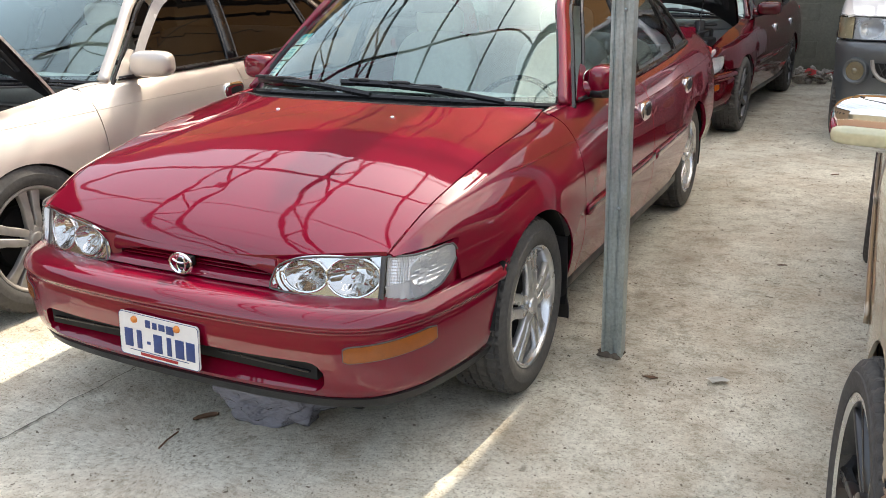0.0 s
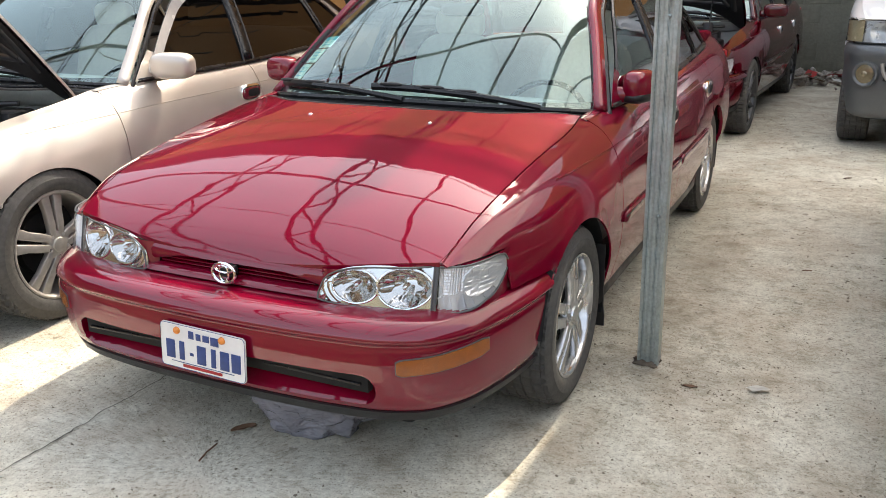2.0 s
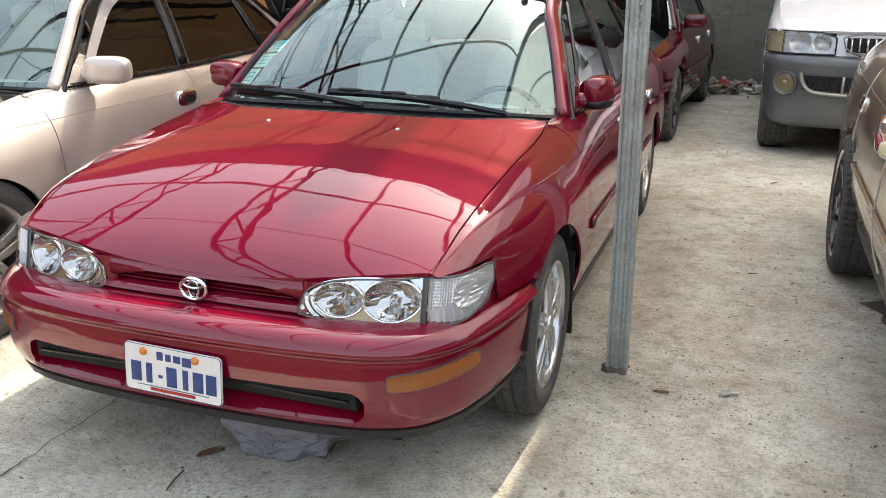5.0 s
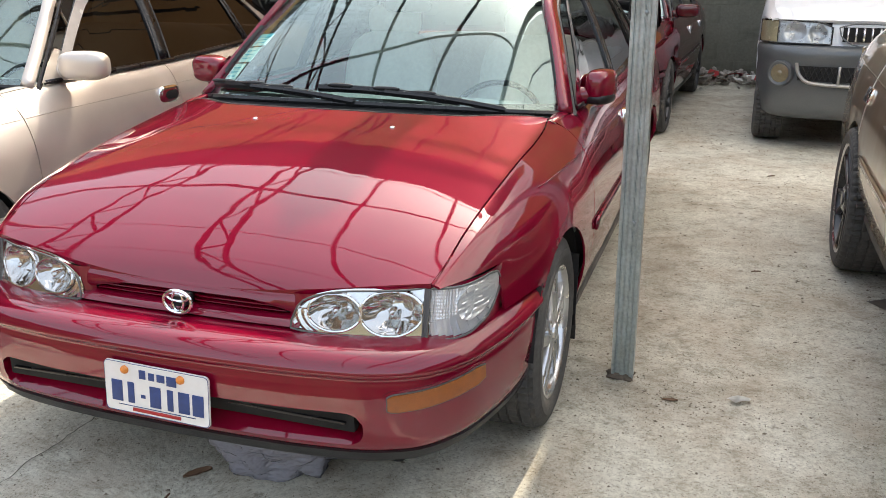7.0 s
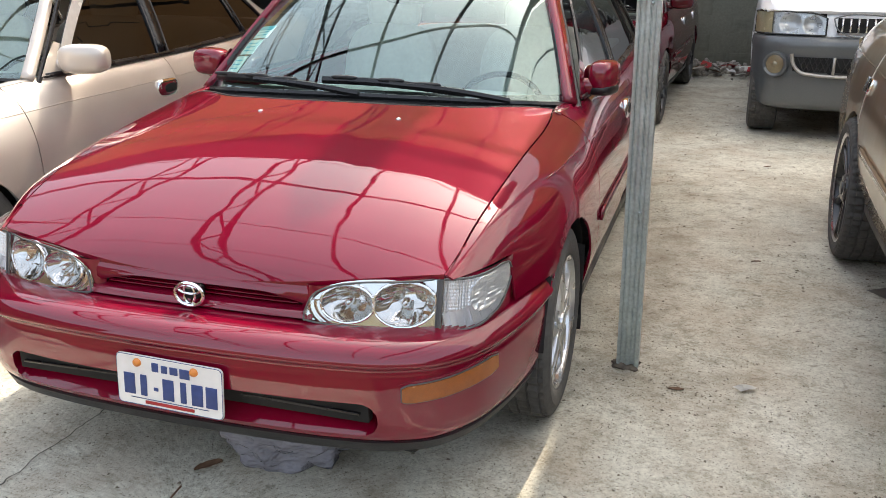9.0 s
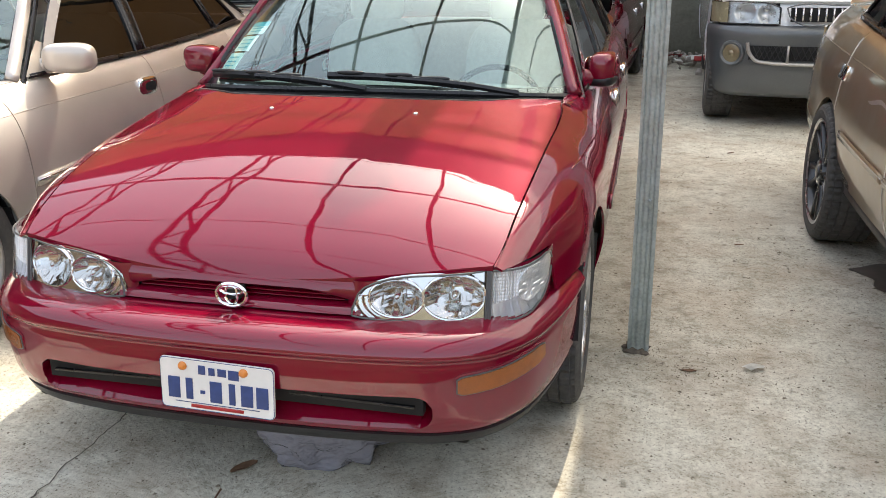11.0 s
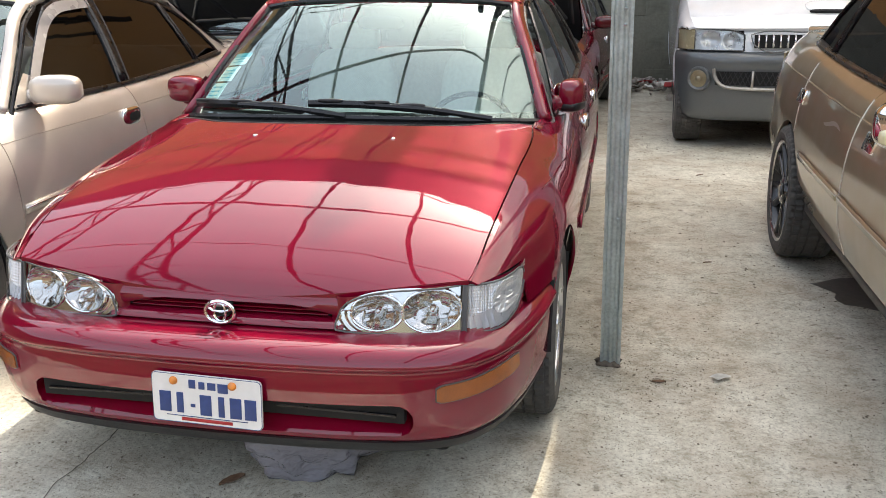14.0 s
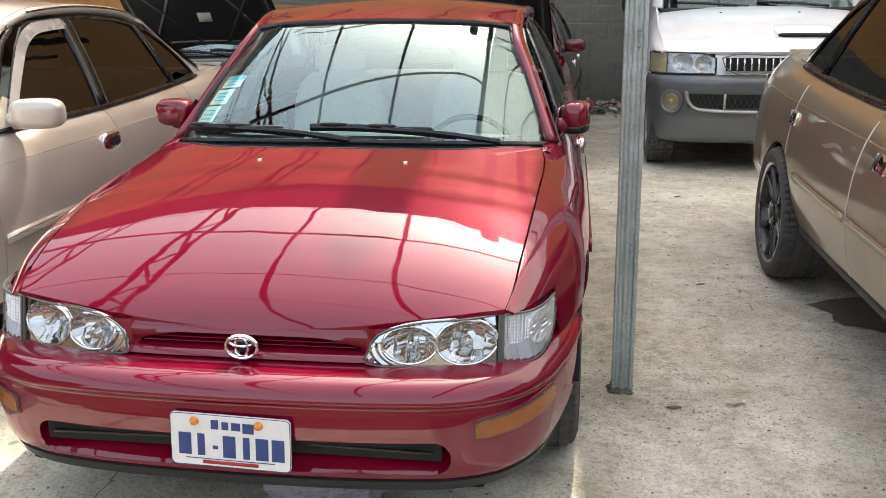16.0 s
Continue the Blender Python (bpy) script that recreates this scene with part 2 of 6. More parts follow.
M = {
    "ground": concrete(),
    "red": paint("red_lacquer", (0.185, 0.0016, 0.018), 0.12, 0.36, 0.03, 0.012),
    "red_dull": paint("red_lacquer_dull", (0.072, 0.0010, 0.005), 0.0, 0.5, 0.06, 0.0),
    "beige": paint("pale_beige_lacquer", (0.62, 0.565, 0.50), 0.5, 0.42, 0.12),
    "gold": paint("bronze_gold_lacquer", (0.36, 0.285, 0.19), 0.6, 0.42, 0.12),
    "white": paint("white_lacquer", (0.78, 0.79, 0.80), 0.0, 0.4, 0.1),
    "charcoal": paint("dark_lacquer", (0.03, 0.032, 0.035), 0.3, 0.4, 0.1),
    "cladding": mat("grey_cladding", (0.12, 0.13, 0.135), 0.45, 0.35, 0.4, 120, 0.12, 4),
    "black": mat("black_plastic", (0.018, 0.018, 0.019), 0.45, 0, 0, 150, 0.2, 8, 0.1, 400),
    "trim": mat("black_trim", (0.012, 0.012, 0.013), 0.28, 0, 0, 90, 0.2, 6),
    "cavity": mat("dark_inner_panel", (0.014, 0.014, 0.015), 0.55, 0, 0, 30, 0.3, 4),
    "seal": mat("lamp_seal", (0.10, 0.10, 0.10), 0.5, 0, 0, 90, 0.2, 6),
    # near-black: the shade of deep gaps and hidden parts is put into the colour
    "void": mat("painted_cavity_shade", (0.008, 0.008, 0.008), 0.9, 0, 0, 30, 0.3, 4),
    "rubber": mat("tyre_rubber", (0.075, 0.072, 0.067), 0.88, 0, 0, 60, 0.35, 7, 0.25, 260),
    "alloy": mat("silver_alloy", (0.62, 0.62, 0.62), 0.26, 0.9, 0.3, 80, 0.10, 6),
    "alloy_dusty": mat("dusty_alloy", (0.42, 0.40, 0.375), 0.45, 0.7, 0.0, 40, 0.2, 5),
    "alloy_black": mat("black_alloy", (0.03, 0.03, 0.032), 0.3, 0.4, 0.4, 80, 0.2, 6),
    "chrome": mat("chrome", (0.85, 0.85, 0.86), 0.06, 1.0),
    "reflector": mat("lamp_reflector", (0.66, 0.66, 0.65), 0.07, 1.0),
    "ribbed": mat("ribbed_lamp_silver", (0.90, 0.92, 0.94), 0.09, 0.55, 0.5, 200, 0.08, 20),
    # smoked visor: its whitish sky reflection is put into the pale base colour
    "visor": mat("visor_painted_sheen", (0.42, 0.41, 0.40), 0.25, 0.2, 0.6, 40, 0.1, 4),
    "soil": mat("dark_soil", (0.13, 0.105, 0.08), 0.95, 0, 0, 60, 0.5, 8, 0.6, 120),
    "lens": glass("clear_lens", (0.96, 0.97, 0.97)),
    "screen": glass("windscreen_glass", (0.80, 0.94, 0.90), (0.80, 0.99, 0.97), f0=0.17),
    "tinted": glass("dark_tinted_glass", (0.06, 0.05, 0.045), (0.55, 0.56, 0.60), f0=0.09),
    "tinted_light": glass("grey_tinted_glass", (0.30, 0.32, 0.31)),
    "amber": mat("amber_lens", (0.30, 0.080, 0.006), 0.2, 0, 0.5, 300, 0.2, 40, 0.15, 500),
    "fog": mat("aged_fog_lens", (0.24, 0.20, 0.12), 0.18, 0.3, 0.6, 90, 0.25, 9),
    "paper_dull": mat("worn_paper", (0.62, 0.60, 0.55), 0.8, 0, 0, 60, 0.15, 8),
    "van_lamp": mat("van_lamp_silver", (0.42, 0.43, 0.43), 0.3, 0.6, 0.3, 120, 0.1, 20),
    "pale_lens": mat("pale_indicator_lens", (0.70, 0.66, 0.42), 0.15, 0.1, 0.6, 90, 0.12, 9),
    "cloudy": mat("yellowed_lens", (0.36, 0.31, 0.19), 0.25, 0.2, 0.5, 90, 0.2, 9),
    "seat": mat("pale_seat_cloth", (0.70, 0.69, 0.64), 0.9, 0, 0, 60, 0.12, 5, 0.2, 500),
    "dash": mat("grey_dashboard", (0.46, 0.48, 0.46), 0.75, 0, 0, 80, 0.12, 6, 0.2, 600),
    "plate": mat("plate_white", (0.80, 0.80, 0.78), 0.35, 0, 0.2, 40, 0.06, 6),
    "ink": mat("plate_blue", (0.03, 0.06, 0.20), 0.5, 0, 0, 60, 0.2, 8),
    "ink_red": mat("plate_red", (0.45, 0.03, 0.03), 0.5),
    "bolt": mat("orange_bolt", (0.75, 0.25, 0.03), 0.4, 0, 0.3, 80, 0.2, 10),
    "zinc": mat("galvanised_steel", (0.40, 0.455, 0.455), 0.36, 0.65, 0, 90, 0.30, 14, 0.14, 110),
    "steel": mat("painted_roof_steel", (0.10, 0.11, 0.12), 0.55, 0.3, 0, 30, 0.2, 4),
    "block": mat("concrete_block", (0.18, 0.175, 0.135), 0.92, 0, 0, 14, 0.38, 1.3, 0.5, 60),
    "mortar": mat("mortar", (0.185, 0.18, 0.14), 0.95, 0, 0, 40, 0.2, 3, 0.4, 120),
    # tan, ochre and eave: walls out of view, tuned for what the cars mirror
    "tan": mat("tan_render", (0.20, 0.15, 0.095), 0.9, 0, 0, 8, 0.2, 1.0, 0.3, 40),
    "ochre": mat("ochre_render", (0.56, 0.27, 0.085), 0.9, 0, 0, 8, 0.15, 1.0, 0.3, 40),
    "eave": mat("brown_roof_sheet", (0.05, 0.035, 0.03), 0.7, 0.1, 0, 10, 0.2, 1),
    "rubble": mat("rubble", (0.42, 0.38, 0.33), 0.95, 0, 0, 30, 0.4, 5, 0.6, 80),
    "leaf": mat("dry_leaf", (0.16, 0.09, 0.05), 0.85, 0, 0, 60, 0.3, 12),
    "paper": mat("paper_scrap", (0.72, 0.71, 0.66), 0.8, 0, 0, 40, 0.1, 9),
    "sticker": mat("sticker_paper", (0.62, 0.80, 0.80), 0.6, 0, 0, 50, 0.12, 12),
    "sticker_blue": mat("sticker_blue", (0.10, 0.45, 0.55), 0.5),
    # brown of the unseen sheet that the lower bumper mirrors
    "earth": mat("unseen_reflection_brown", (0.15, 0.085, 0.045), 0.95, 0, 0, 12, 0.3, 1.5, 0.4, 50),
    "crack": mat("crack_soil", (0.10, 0.085, 0.065), 0.95, 0, 0, 60, 0.3, 8),
    "oil": mat("damp_stain", (0.12, 0.10, 0.08), 0.35, 0, 0, 30, 0.3, 6),
}
bag = bpy.data.materials.new("clear_plastic_film")
bag.use_nodes = True
_bn, _bl = bag.node_tree.nodes, bag.node_tree.links
_tr, _mx = _bn.new("ShaderNodeBsdfTransparent"), _bn.new("ShaderNodeMixShader")
_bp = _bn["Principled BSDF"]
_bp.inputs["Base Color"].default_value, _bp.inputs["Roughness"].default_value = (0.27, 0.27, 0.31, 1), 0.12
_mx.inputs[0].default_value = 0.88
_bt, _bb = _bn.new("ShaderNodeTexNoise"), _bn.new("ShaderNodeBump")
_bt.inputs["Scale"].default_value, _bt.inputs["Detail"].default_value = 16.0, 1
_bb.inputs["Strength"].default_value, _bb.inputs["Distance"].default_value = 0.6, 0.03
_bl.new(_bt.outputs["Fac"], _bb.inputs["Height"]); _bl.new(_bb.outputs[0], _bp.inputs["Normal"])
_bl.new(_tr.outputs[0], _mx.inputs[1]); _bl.new(_bp.outputs[0], _mx.inputs[2]); _bl.new(_mx.outputs[0], _bn["Material Output"].inputs[0])
M["film"] = bag


# ---- mesh tools ----
def part(name, bm, material, parent=None, label="", smooth=True):
    """Link a bmesh as one mesh object, under a thing or a part."""
    me = bpy.data.meshes.new(name)
    bm.normal_update()
    for e in bm.edges:
        if len(e.link_faces) == 2 and e.calc_face_angle(0) > 0.75:
            e.smooth = False
    bm.to_mesh(me)
    bm.free()
    me.materials.append(M[material] if isinstance(material, str) else material)
    if smooth:
        me.polygons.foreach_set("use_smooth", [True] * len(me.polygons))
    ob = new(name, me)
    ob.parent = parent
    return tagged(ob, label)


def thing(name, m, label, category, group="", kind=""):
    ob = new(name)
    ob.empty_display_size = 0.2
    ob.matrix_world = m
    return tagged(ob, label, category, group, kind)


def hermite(ts, P, t):
    ts, P, t = np.asarray(ts, float), np.asarray(P, float), np.asarray(t, float)
    d = np.diff(P, axis=0) / np.diff(ts)[:, None]
    m = np.vstack([d[:1], (d[1:] * np.diff(ts)[:-1, None] + d[:-1] * np.diff(ts)[1:, None]) / (ts[2:] - ts[:-2])[:, None], d[-1:]])
    i = np.clip(np.searchsorted(ts, t) - 1, 0, len(ts) - 2)
    h = (ts[i + 1] - ts[i])[:, None]
    u = ((t - ts[i]) / h[:, 0])[:, None]
    return (2 * u**3 - 3 * u**2 + 1) * P[i] + (u**3 - 2 * u**2 + u) * h * m[i] + (-2 * u**3 + 3 * u**2) * P[i + 1] + (u**3 - u**2) * h * m[i + 1]


def spl(P, n):
    """n points along a smooth curve through P."""
    P = np.asarray(P, float)
    ts = np.r_[0, np.cumsum(np.linalg.norm(np.diff(P, axis=0), axis=1))]
    return hermite(ts, P, np.linspace(0, ts[-1], n))


def curve1(xs, ys):
    """A smooth function y(x) through the points."""
    xs, ys = np.array(xs, float), np.array(ys, float)[:, None]
    return lambda x: hermite(xs, ys, np.clip(np.atleast_1d(x), xs[0], xs[-1]))[:, 0]


def grid(V, keep=None, snap=None, hem=0.0, flip=False, depth=None, out=None):
    """A sheet of quads over V[i][j]; keep(centre) picks faces, snap(co) moves rim vertices, hem folds the rim inwards."""
    bm = bmesh.new()
    n, m = len(V), len(V[0])
    vs = [[bm.verts.new(V[i][j]) for j in range(m)] for i in range(n)]
    for i in range(n - 1):
        for j in range(m - 1):
            q = [vs[i][j], vs[i + 1][j], vs[i + 1][j + 1], vs[i][j + 1]]
            if keep and not keep(sum((v.co for v in q), Vector()) / 4):
                continue
            bm.faces.new(q[::-1] if flip else q)
    for v in [v for v in bm.verts if not v.link_faces]:
        bm.verts.remove(v)
    if snap:
        for v in bm.verts:
            if v.is_boundary:
                v.co = snap(v.co.copy())
    bm.normal_update()
    if out is not None and sum(f.normal.dot(Vector(out)) for f in bm.faces) < 0:
        bmesh.ops.reverse_faces(bm, faces=bm.faces[:])
        bm.normal_update()
    if hem:
        fold(bm, hem, depth)
    return bm


def fold(bm, d, along=None):
    """Fold the open rim inwards by d along the normals, or along a vector."""
    rim = [e for e in bm.edges if e.is_boundary]
    src = {v: v.normal.copy() for e in rim for v in e.verts}
    top = {v: bm.verts.new(v.co) for v in src}
    low = {v: bm.verts.new(v.co - (src[v] * d if along is None else Vector(along) * d)) for v in src}
    for e in rim:
        a, b = e.verts
        vs = [l.vert for l in e.link_faces[0].loops]
        if vs[(vs.index(a) + 1) % len(vs)] == b:
            a, b = b, a
        bm.faces.new((top[a], top[b], low[b], low[a]))


def solid(bm, d):
    """Thickness d behind a sheet."""
    bmesh.ops.solidify(bm, geom=bm.faces[:], thickness=d)
    return bm


def mirror_x(bm):
    out = bm.copy()
    for v in out.verts:
        v.co.x = -v.co.x
    bmesh.ops.reverse_faces(out, faces=out.faces[:])
    return out


def block(x0, x1, y0, y1, z0, z1, r=0.0, seg=2, bm=None):
    b = bmesh.new()
    bmesh.ops.create_cube(b, size=1, matrix=Matrix.Translation(((x0 + x1) / 2, (y0 + y1) / 2, (z0 + z1) / 2)) @ Matrix.Diagonal((x1 - x0, y1 - y0, z1 - z0, 1)))
    if r:
        bmesh.ops.bevel(b, geom=b.edges[:], offset=r, segments=seg, affect="EDGES", profile=0.5)
    return b


def joined(*bms):
    out = bmesh.new()
    for b in bms:
        me = bpy.data.meshes.new("tmp")
        b.to_mesh(me)
        out.from_mesh(me)
        bpy.data.meshes.remove(me)
        b.free()
    return out


def moved(bm, m):
    bm.transform(m)
    return bm


def tube(P, r, n=8, r2=None, caps=True, flat=1.0):
    """A round bar along the points P; flat squeezes it vertically."""
    P = [Vector(p) for p in P]
    bm = bmesh.new()
    rings = []
    for i, p in enumerate(P):
        d = (P[min(i + 1, len(P) - 1)] - P[max(i - 1, 0)]).normalized()
        s = d.cross(Vector((0, 0, 1)))
        s = s.normalized() if s.length > 1e-3 else Vector((1, 0, 0))
        u = s.cross(d).normalized()
        rr = r + ((r2 - r) * i / (len(P) - 1) if r2 is not None else 0)
        rings.append([bm.verts.new(p + (s * math.cos(a) + u * math.sin(a) * flat) * rr) for a in (2 * math.pi * k / n for k in range(n))])
    for a, b in zip(rings, rings[1:]):
        for k in range(n):
            bm.faces.new((a[k], b[k], b[(k + 1) % n], a[(k + 1) % n]))
    if caps:
        bm.faces.new(rings[0])
        bm.faces.new(rings[-1][::-1])
    bmesh.ops.recalc_face_normals(bm, faces=bm.faces[:])
    return bm


def ribbon(P, across, thick, out):
    """A flat bar along P: across is its width vector at each point, out its thickness direction."""
    bm = bmesh.new()
    rings = []
    for i, p in enumerate(P):
        p, a = Vector(p), Vector(across[i] if isinstance(across, list) else across)
        o = Vector(out) * thick
        rings.append([bm.verts.new(q) for q in (p - a / 2, p + a / 2, p + a / 2 + o, p - a / 2 + o)])
    for a, b in zip(rings, rings[1:]):
        for k in range(4):
            bm.faces.new((a[k], b[k], b[(k + 1) % 4], a[(k + 1) % 4]))
    bm.faces.new(rings[0])
    bm.faces.new(rings[-1][::-1])
    bmesh.ops.recalc_face_normals(bm, faces=bm.faces[:])
    for e in bm.edges:
        e.smooth = False
    return bm


def revolve(prof, n, axis="x", wob=None):
    """Revolve (x, r) pairs about the x axis; wob(i, x, r) may change the radius."""
    bm = bmesh.new()
    rings = []
    for i in range(n):
        a = 2 * math.pi * i / n
        rings.append([bm.verts.new((x, (wob(i, x, r) if wob else r) * math.cos(a), (wob(i, x, r) if wob else r) * math.sin(a))) for x, r in prof])
    for i in range(n):
        a, b = rings[i], rings[(i + 1) % n]
        for k in range(len(prof) - 1):
            bm.faces.new((a[k], a[k + 1], b[k + 1], b[k]))
    bmesh.ops.recalc_face_normals(bm, faces=bm.faces[:])
    return bm


def blob(cx, cy, cz, sx, sy, sz, e=0.6, n=24, m=14):
    """A rounded box: a superellipsoid."""
    bm = bmesh.new()
    f = lambda v, p: math.copysign(abs(v) ** p, v)
    rings = []
    for j in range(1, m):
        t = -math.pi / 2 + math.pi * j / m
        rings.append([bm.verts.new((cx + sx * f(math.cos(t), e) * f(math.cos(2 * math.pi * i / n), e), cy + sy * f(math.cos(t), e) * f(math.sin(2 * math.pi * i / n), e), cz + sz * f(math.sin(t), e))) for i in range(n)])
    top, bot = bm.verts.new((cx, cy, cz + sz)), bm.verts.new((cx, cy, cz - sz))
    for a, b in zip(rings, rings[1:]):
        for i in range(n):
            bm.faces.new((a[i], a[(i + 1) % n], b[(i + 1) % n], b[i]))
    for i in range(n):
        bm.faces.new((rings[-1][i], rings[-1][(i + 1) % n], top))
        bm.faces.new((rings[0][(i + 1) % n], rings[0][i], bot))
    return bm


# ---- a four-door saloon ----
# sections of the flank: for each y the (x, z) from the top edge down to the sill
FLANK_Y = [0.26, 0.44, 0.65, 0.87, 1.10, 1.30, 1.60, 2.20, 2.90, 3.30, 3.70, 4.00, 4.22]
FLANK = [
    [(0.634, 0.672), (0.655, 0.664), (0.675, 0.640), (0.689, 0.607), (0.700, 0.56), (0.700, 0.42), (0.68, 0.29)],
    [(0.662, 0.736), (0.700, 0.724), (0.734, 0.690), (0.751, 0.638), (0.765, 0.57), (0.780, 0.42), (0.76, 0.29)],
    [(0.676, 0.779), (0.733, 0.757), (0.781, 0.710), (0.808, 0.650), (0.822, 0.57), (0.822, 0.42), (0.80, 0.29)],
    [(0.685, 0.814), (0.744, 0.789), (0.797, 0.734), (0.825, 0.667), (0.838, 0.57), (0.836, 0.42), (0.81, 0.29)],
    [(0.689, 0.840), (0.747, 0.811), (0.800, 0.751), (0.830, 0.680), (0.842, 0.58), (0.839, 0.42), (0.81, 0.29)],
    [(0.706, 0.860), (0.756, 0.830), (0.804, 0.767), (0.832, 0.690), (0.845, 0.58), (0.841, 0.42), (0.81, 0.29)],
    [(0.732, 0.870), (0.765, 0.846), (0.806, 0.780), (0.834, 0.695), (0.847, 0.58), (0.842, 0.42), (0.81, 0.29)],
    [(0.740, 0.880), (0.768, 0.858), (0.808, 0.790), (0.835, 0.700), (0.848, 0.58), (0.842, 0.42), (0.81, 0.29)],
    [(0.740, 0.900), (0.768, 0.876), (0.808, 0.805), (0.835, 0.705), (0.848, 0.58), (0.842, 0.42), (0.81, 0.29)],
    [(0.730, 0.915), (0.762, 0.888), (0.804, 0.812), (0.830, 0.710), (0.843, 0.58), (0.838, 0.42), (0.80, 0.30)],
    [(0.710, 0.932), (0.747, 0.902), (0.798, 0.820), (0.827, 0.710), (0.838, 0.58), (0.832, 0.42), (0.79, 0.31)],
    [(0.675, 0.940), (0.712, 0.910), (0.772, 0.825), (0.802, 0.710), (0.814, 0.58), (0.806, 0.42), (0.76, 0.33)],
    [(0.615, 0.930), (0.652, 0.900), (0.712, 0.815), (0.742, 0.700), (0.752, 0.58), (0.742, 0.42), (0.70, 0.34)],
]
HUB_F, HUB_R, HUB_Z, ARCH = 0.87, 3.335, 0.298, 0.326


def flank_rows(ys, m=30):
    C = np.array(FLANK)
    rows = [hermite(FLANK_Y, C[:, j], ys) for j in range(C.shape[1])]
    out = []
    for i, y in enumerate(ys):
        s = spl([r[i] for r in rows], m)
        out.append([(p[0], y, p[1]) for p in s])
    return out


def flank_x(y, z):
    s = np.array(flank_rows([y], 60)[0])
    return float(np.interp(-z, -s[:, 2], s[:, 0]))


EDGE = curve1(FLANK_Y, [r[0][1] for r in FLANK])
EDGE_X = curve1(FLANK_Y, [r[0][0] for r in FLANK])
_hy = np.linspace(0.19, 1.36, 433)
_hs = curve1([0.19, 0.225, 0.27, 0.34, 0.45, 0.62, 0.80, 1.0, 1.27], [1.30, 0.86, 0.60, 0.435, 0.315, 0.240, 0.198, 0.170, 0.150])(_hy)
_hz = 0.006 * np.clip((_hy - 0.3) / 0.3, 0, 1) + 0.618 + np.r_[0, np.cumsum((_hs[1:] + _hs[:-1]) / 2 * np.diff(_hy))]
HOOD_Z = lambda y: np.atleast_1d(np.interp(y, _hy, _hz))
_sy = [0.19, 0.26, 0.44, 0.65, 0.87, 1.10, 1.19, 1.26, 1.34]
SHUT_Z = curve1(_sy, [0.636, 0.669, 0.735, 0.780, 0.815, 0.843, 0.855, 0.8640, 0.8720])
CROWN = lambda a: 0.84 * a * a + 0.16 * max(0.0, (abs(a) - 0.6) / 0.4) ** 2
HOOD_DROP = lambda y: HOOD_Z(y) - SHUT_Z(y)
HOOD_X = curve1(_sy, [0.600, 0.630, 0.657, 0.671, 0.680, 0.686, 0.683, 0.675, 0.669])
HOOD_REAR = curve1([0.0, 0.26, 0.44, 0.66, 0.79, 0.90, 1.0], [1.060, 1.070, 1.093, 1.140, 1.204, 1.258, 1.305])
_lp = spl([(0, 0.150), (0.20, 0.153), (0.31, 0.160), (0.45, 0.180), (0.56, 0.206), (0.63, 0.236), (0.66, 0.246), (0.69, 0.262), (0.715, 0.290), (0.735, 0.335), (0.748, 0.385), (0.755, 0.435)], 160)
LAMP_Y = lambda x: np.interp(np.abs(x), _lp[:, 0], _lp[:, 1])
BUMP = spl([(0, 0.034), (0.2, 0.040), (0.4, 0.060), (0.55, 0.094), (0.66, 0.155), (0.735, 0.25), (0.785, 0.375), (0.815, 0.50), (0.832, 0.66)], 70)
BUMP_PROF = [(0.135, 0.549), (0.085, 0.550), (0.052, 0.547), (0.028, 0.540), (0.012, 0.528), (0.003, 0.514), (0.0, 0.503), (0.004, 0.497), (0.009, 0.493), (0.008, 0.470), (0.007, 0.440), (0.008, 0.405), (0.011, 0.370), (0.016, 0.335), (0.026, 0.308), (0.045, 0.288), (0.07, 0.278)]


def bumper_at(i, d, z, lift=0.0):
    """A point of the bumper skin at plan index i, inset d, height z."""
    t = BUMP[min(i + 1, len(BUMP) - 1)] - BUMP[max(i - 1, 0)]
    if i == 0:
        t = np.array([1.0, 0.0])
    nrm = np.array([-t[1], t[0]]) / np.hypot(*t)
    p = BUMP[i] + nrm * (d - lift)
    return (p[0], p[1], z)


def bumper_inset(z):
    P = np.array(BUMP_PROF)[5:]
    return float(np.interp(-z, -P[:, 1], P[:, 0]))


def in_arch(c, r=ARCH):
    return min(math.hypot(c.y - HUB_F, c.z - HUB_Z), math.hypot(c.y - HUB_R, c.z - HUB_Z)) < r


def arch_snap(co):
    for h in (HUB_F, HUB_R):
        d = math.hypot(co.y - h, co.z - HUB_Z)
        if abs(d - ARCH) < 0.03 and co.z > HUB_Z - 0.02:
            k = ARCH / d
            co.y, co.z = h + (co.y - h) * k, HUB_Z + (co.z - HUB_Z) * k
    return co


LAMP_END, LAMP_LINE, BUMPER_LINE = 0.444, 0.6640, 0.550


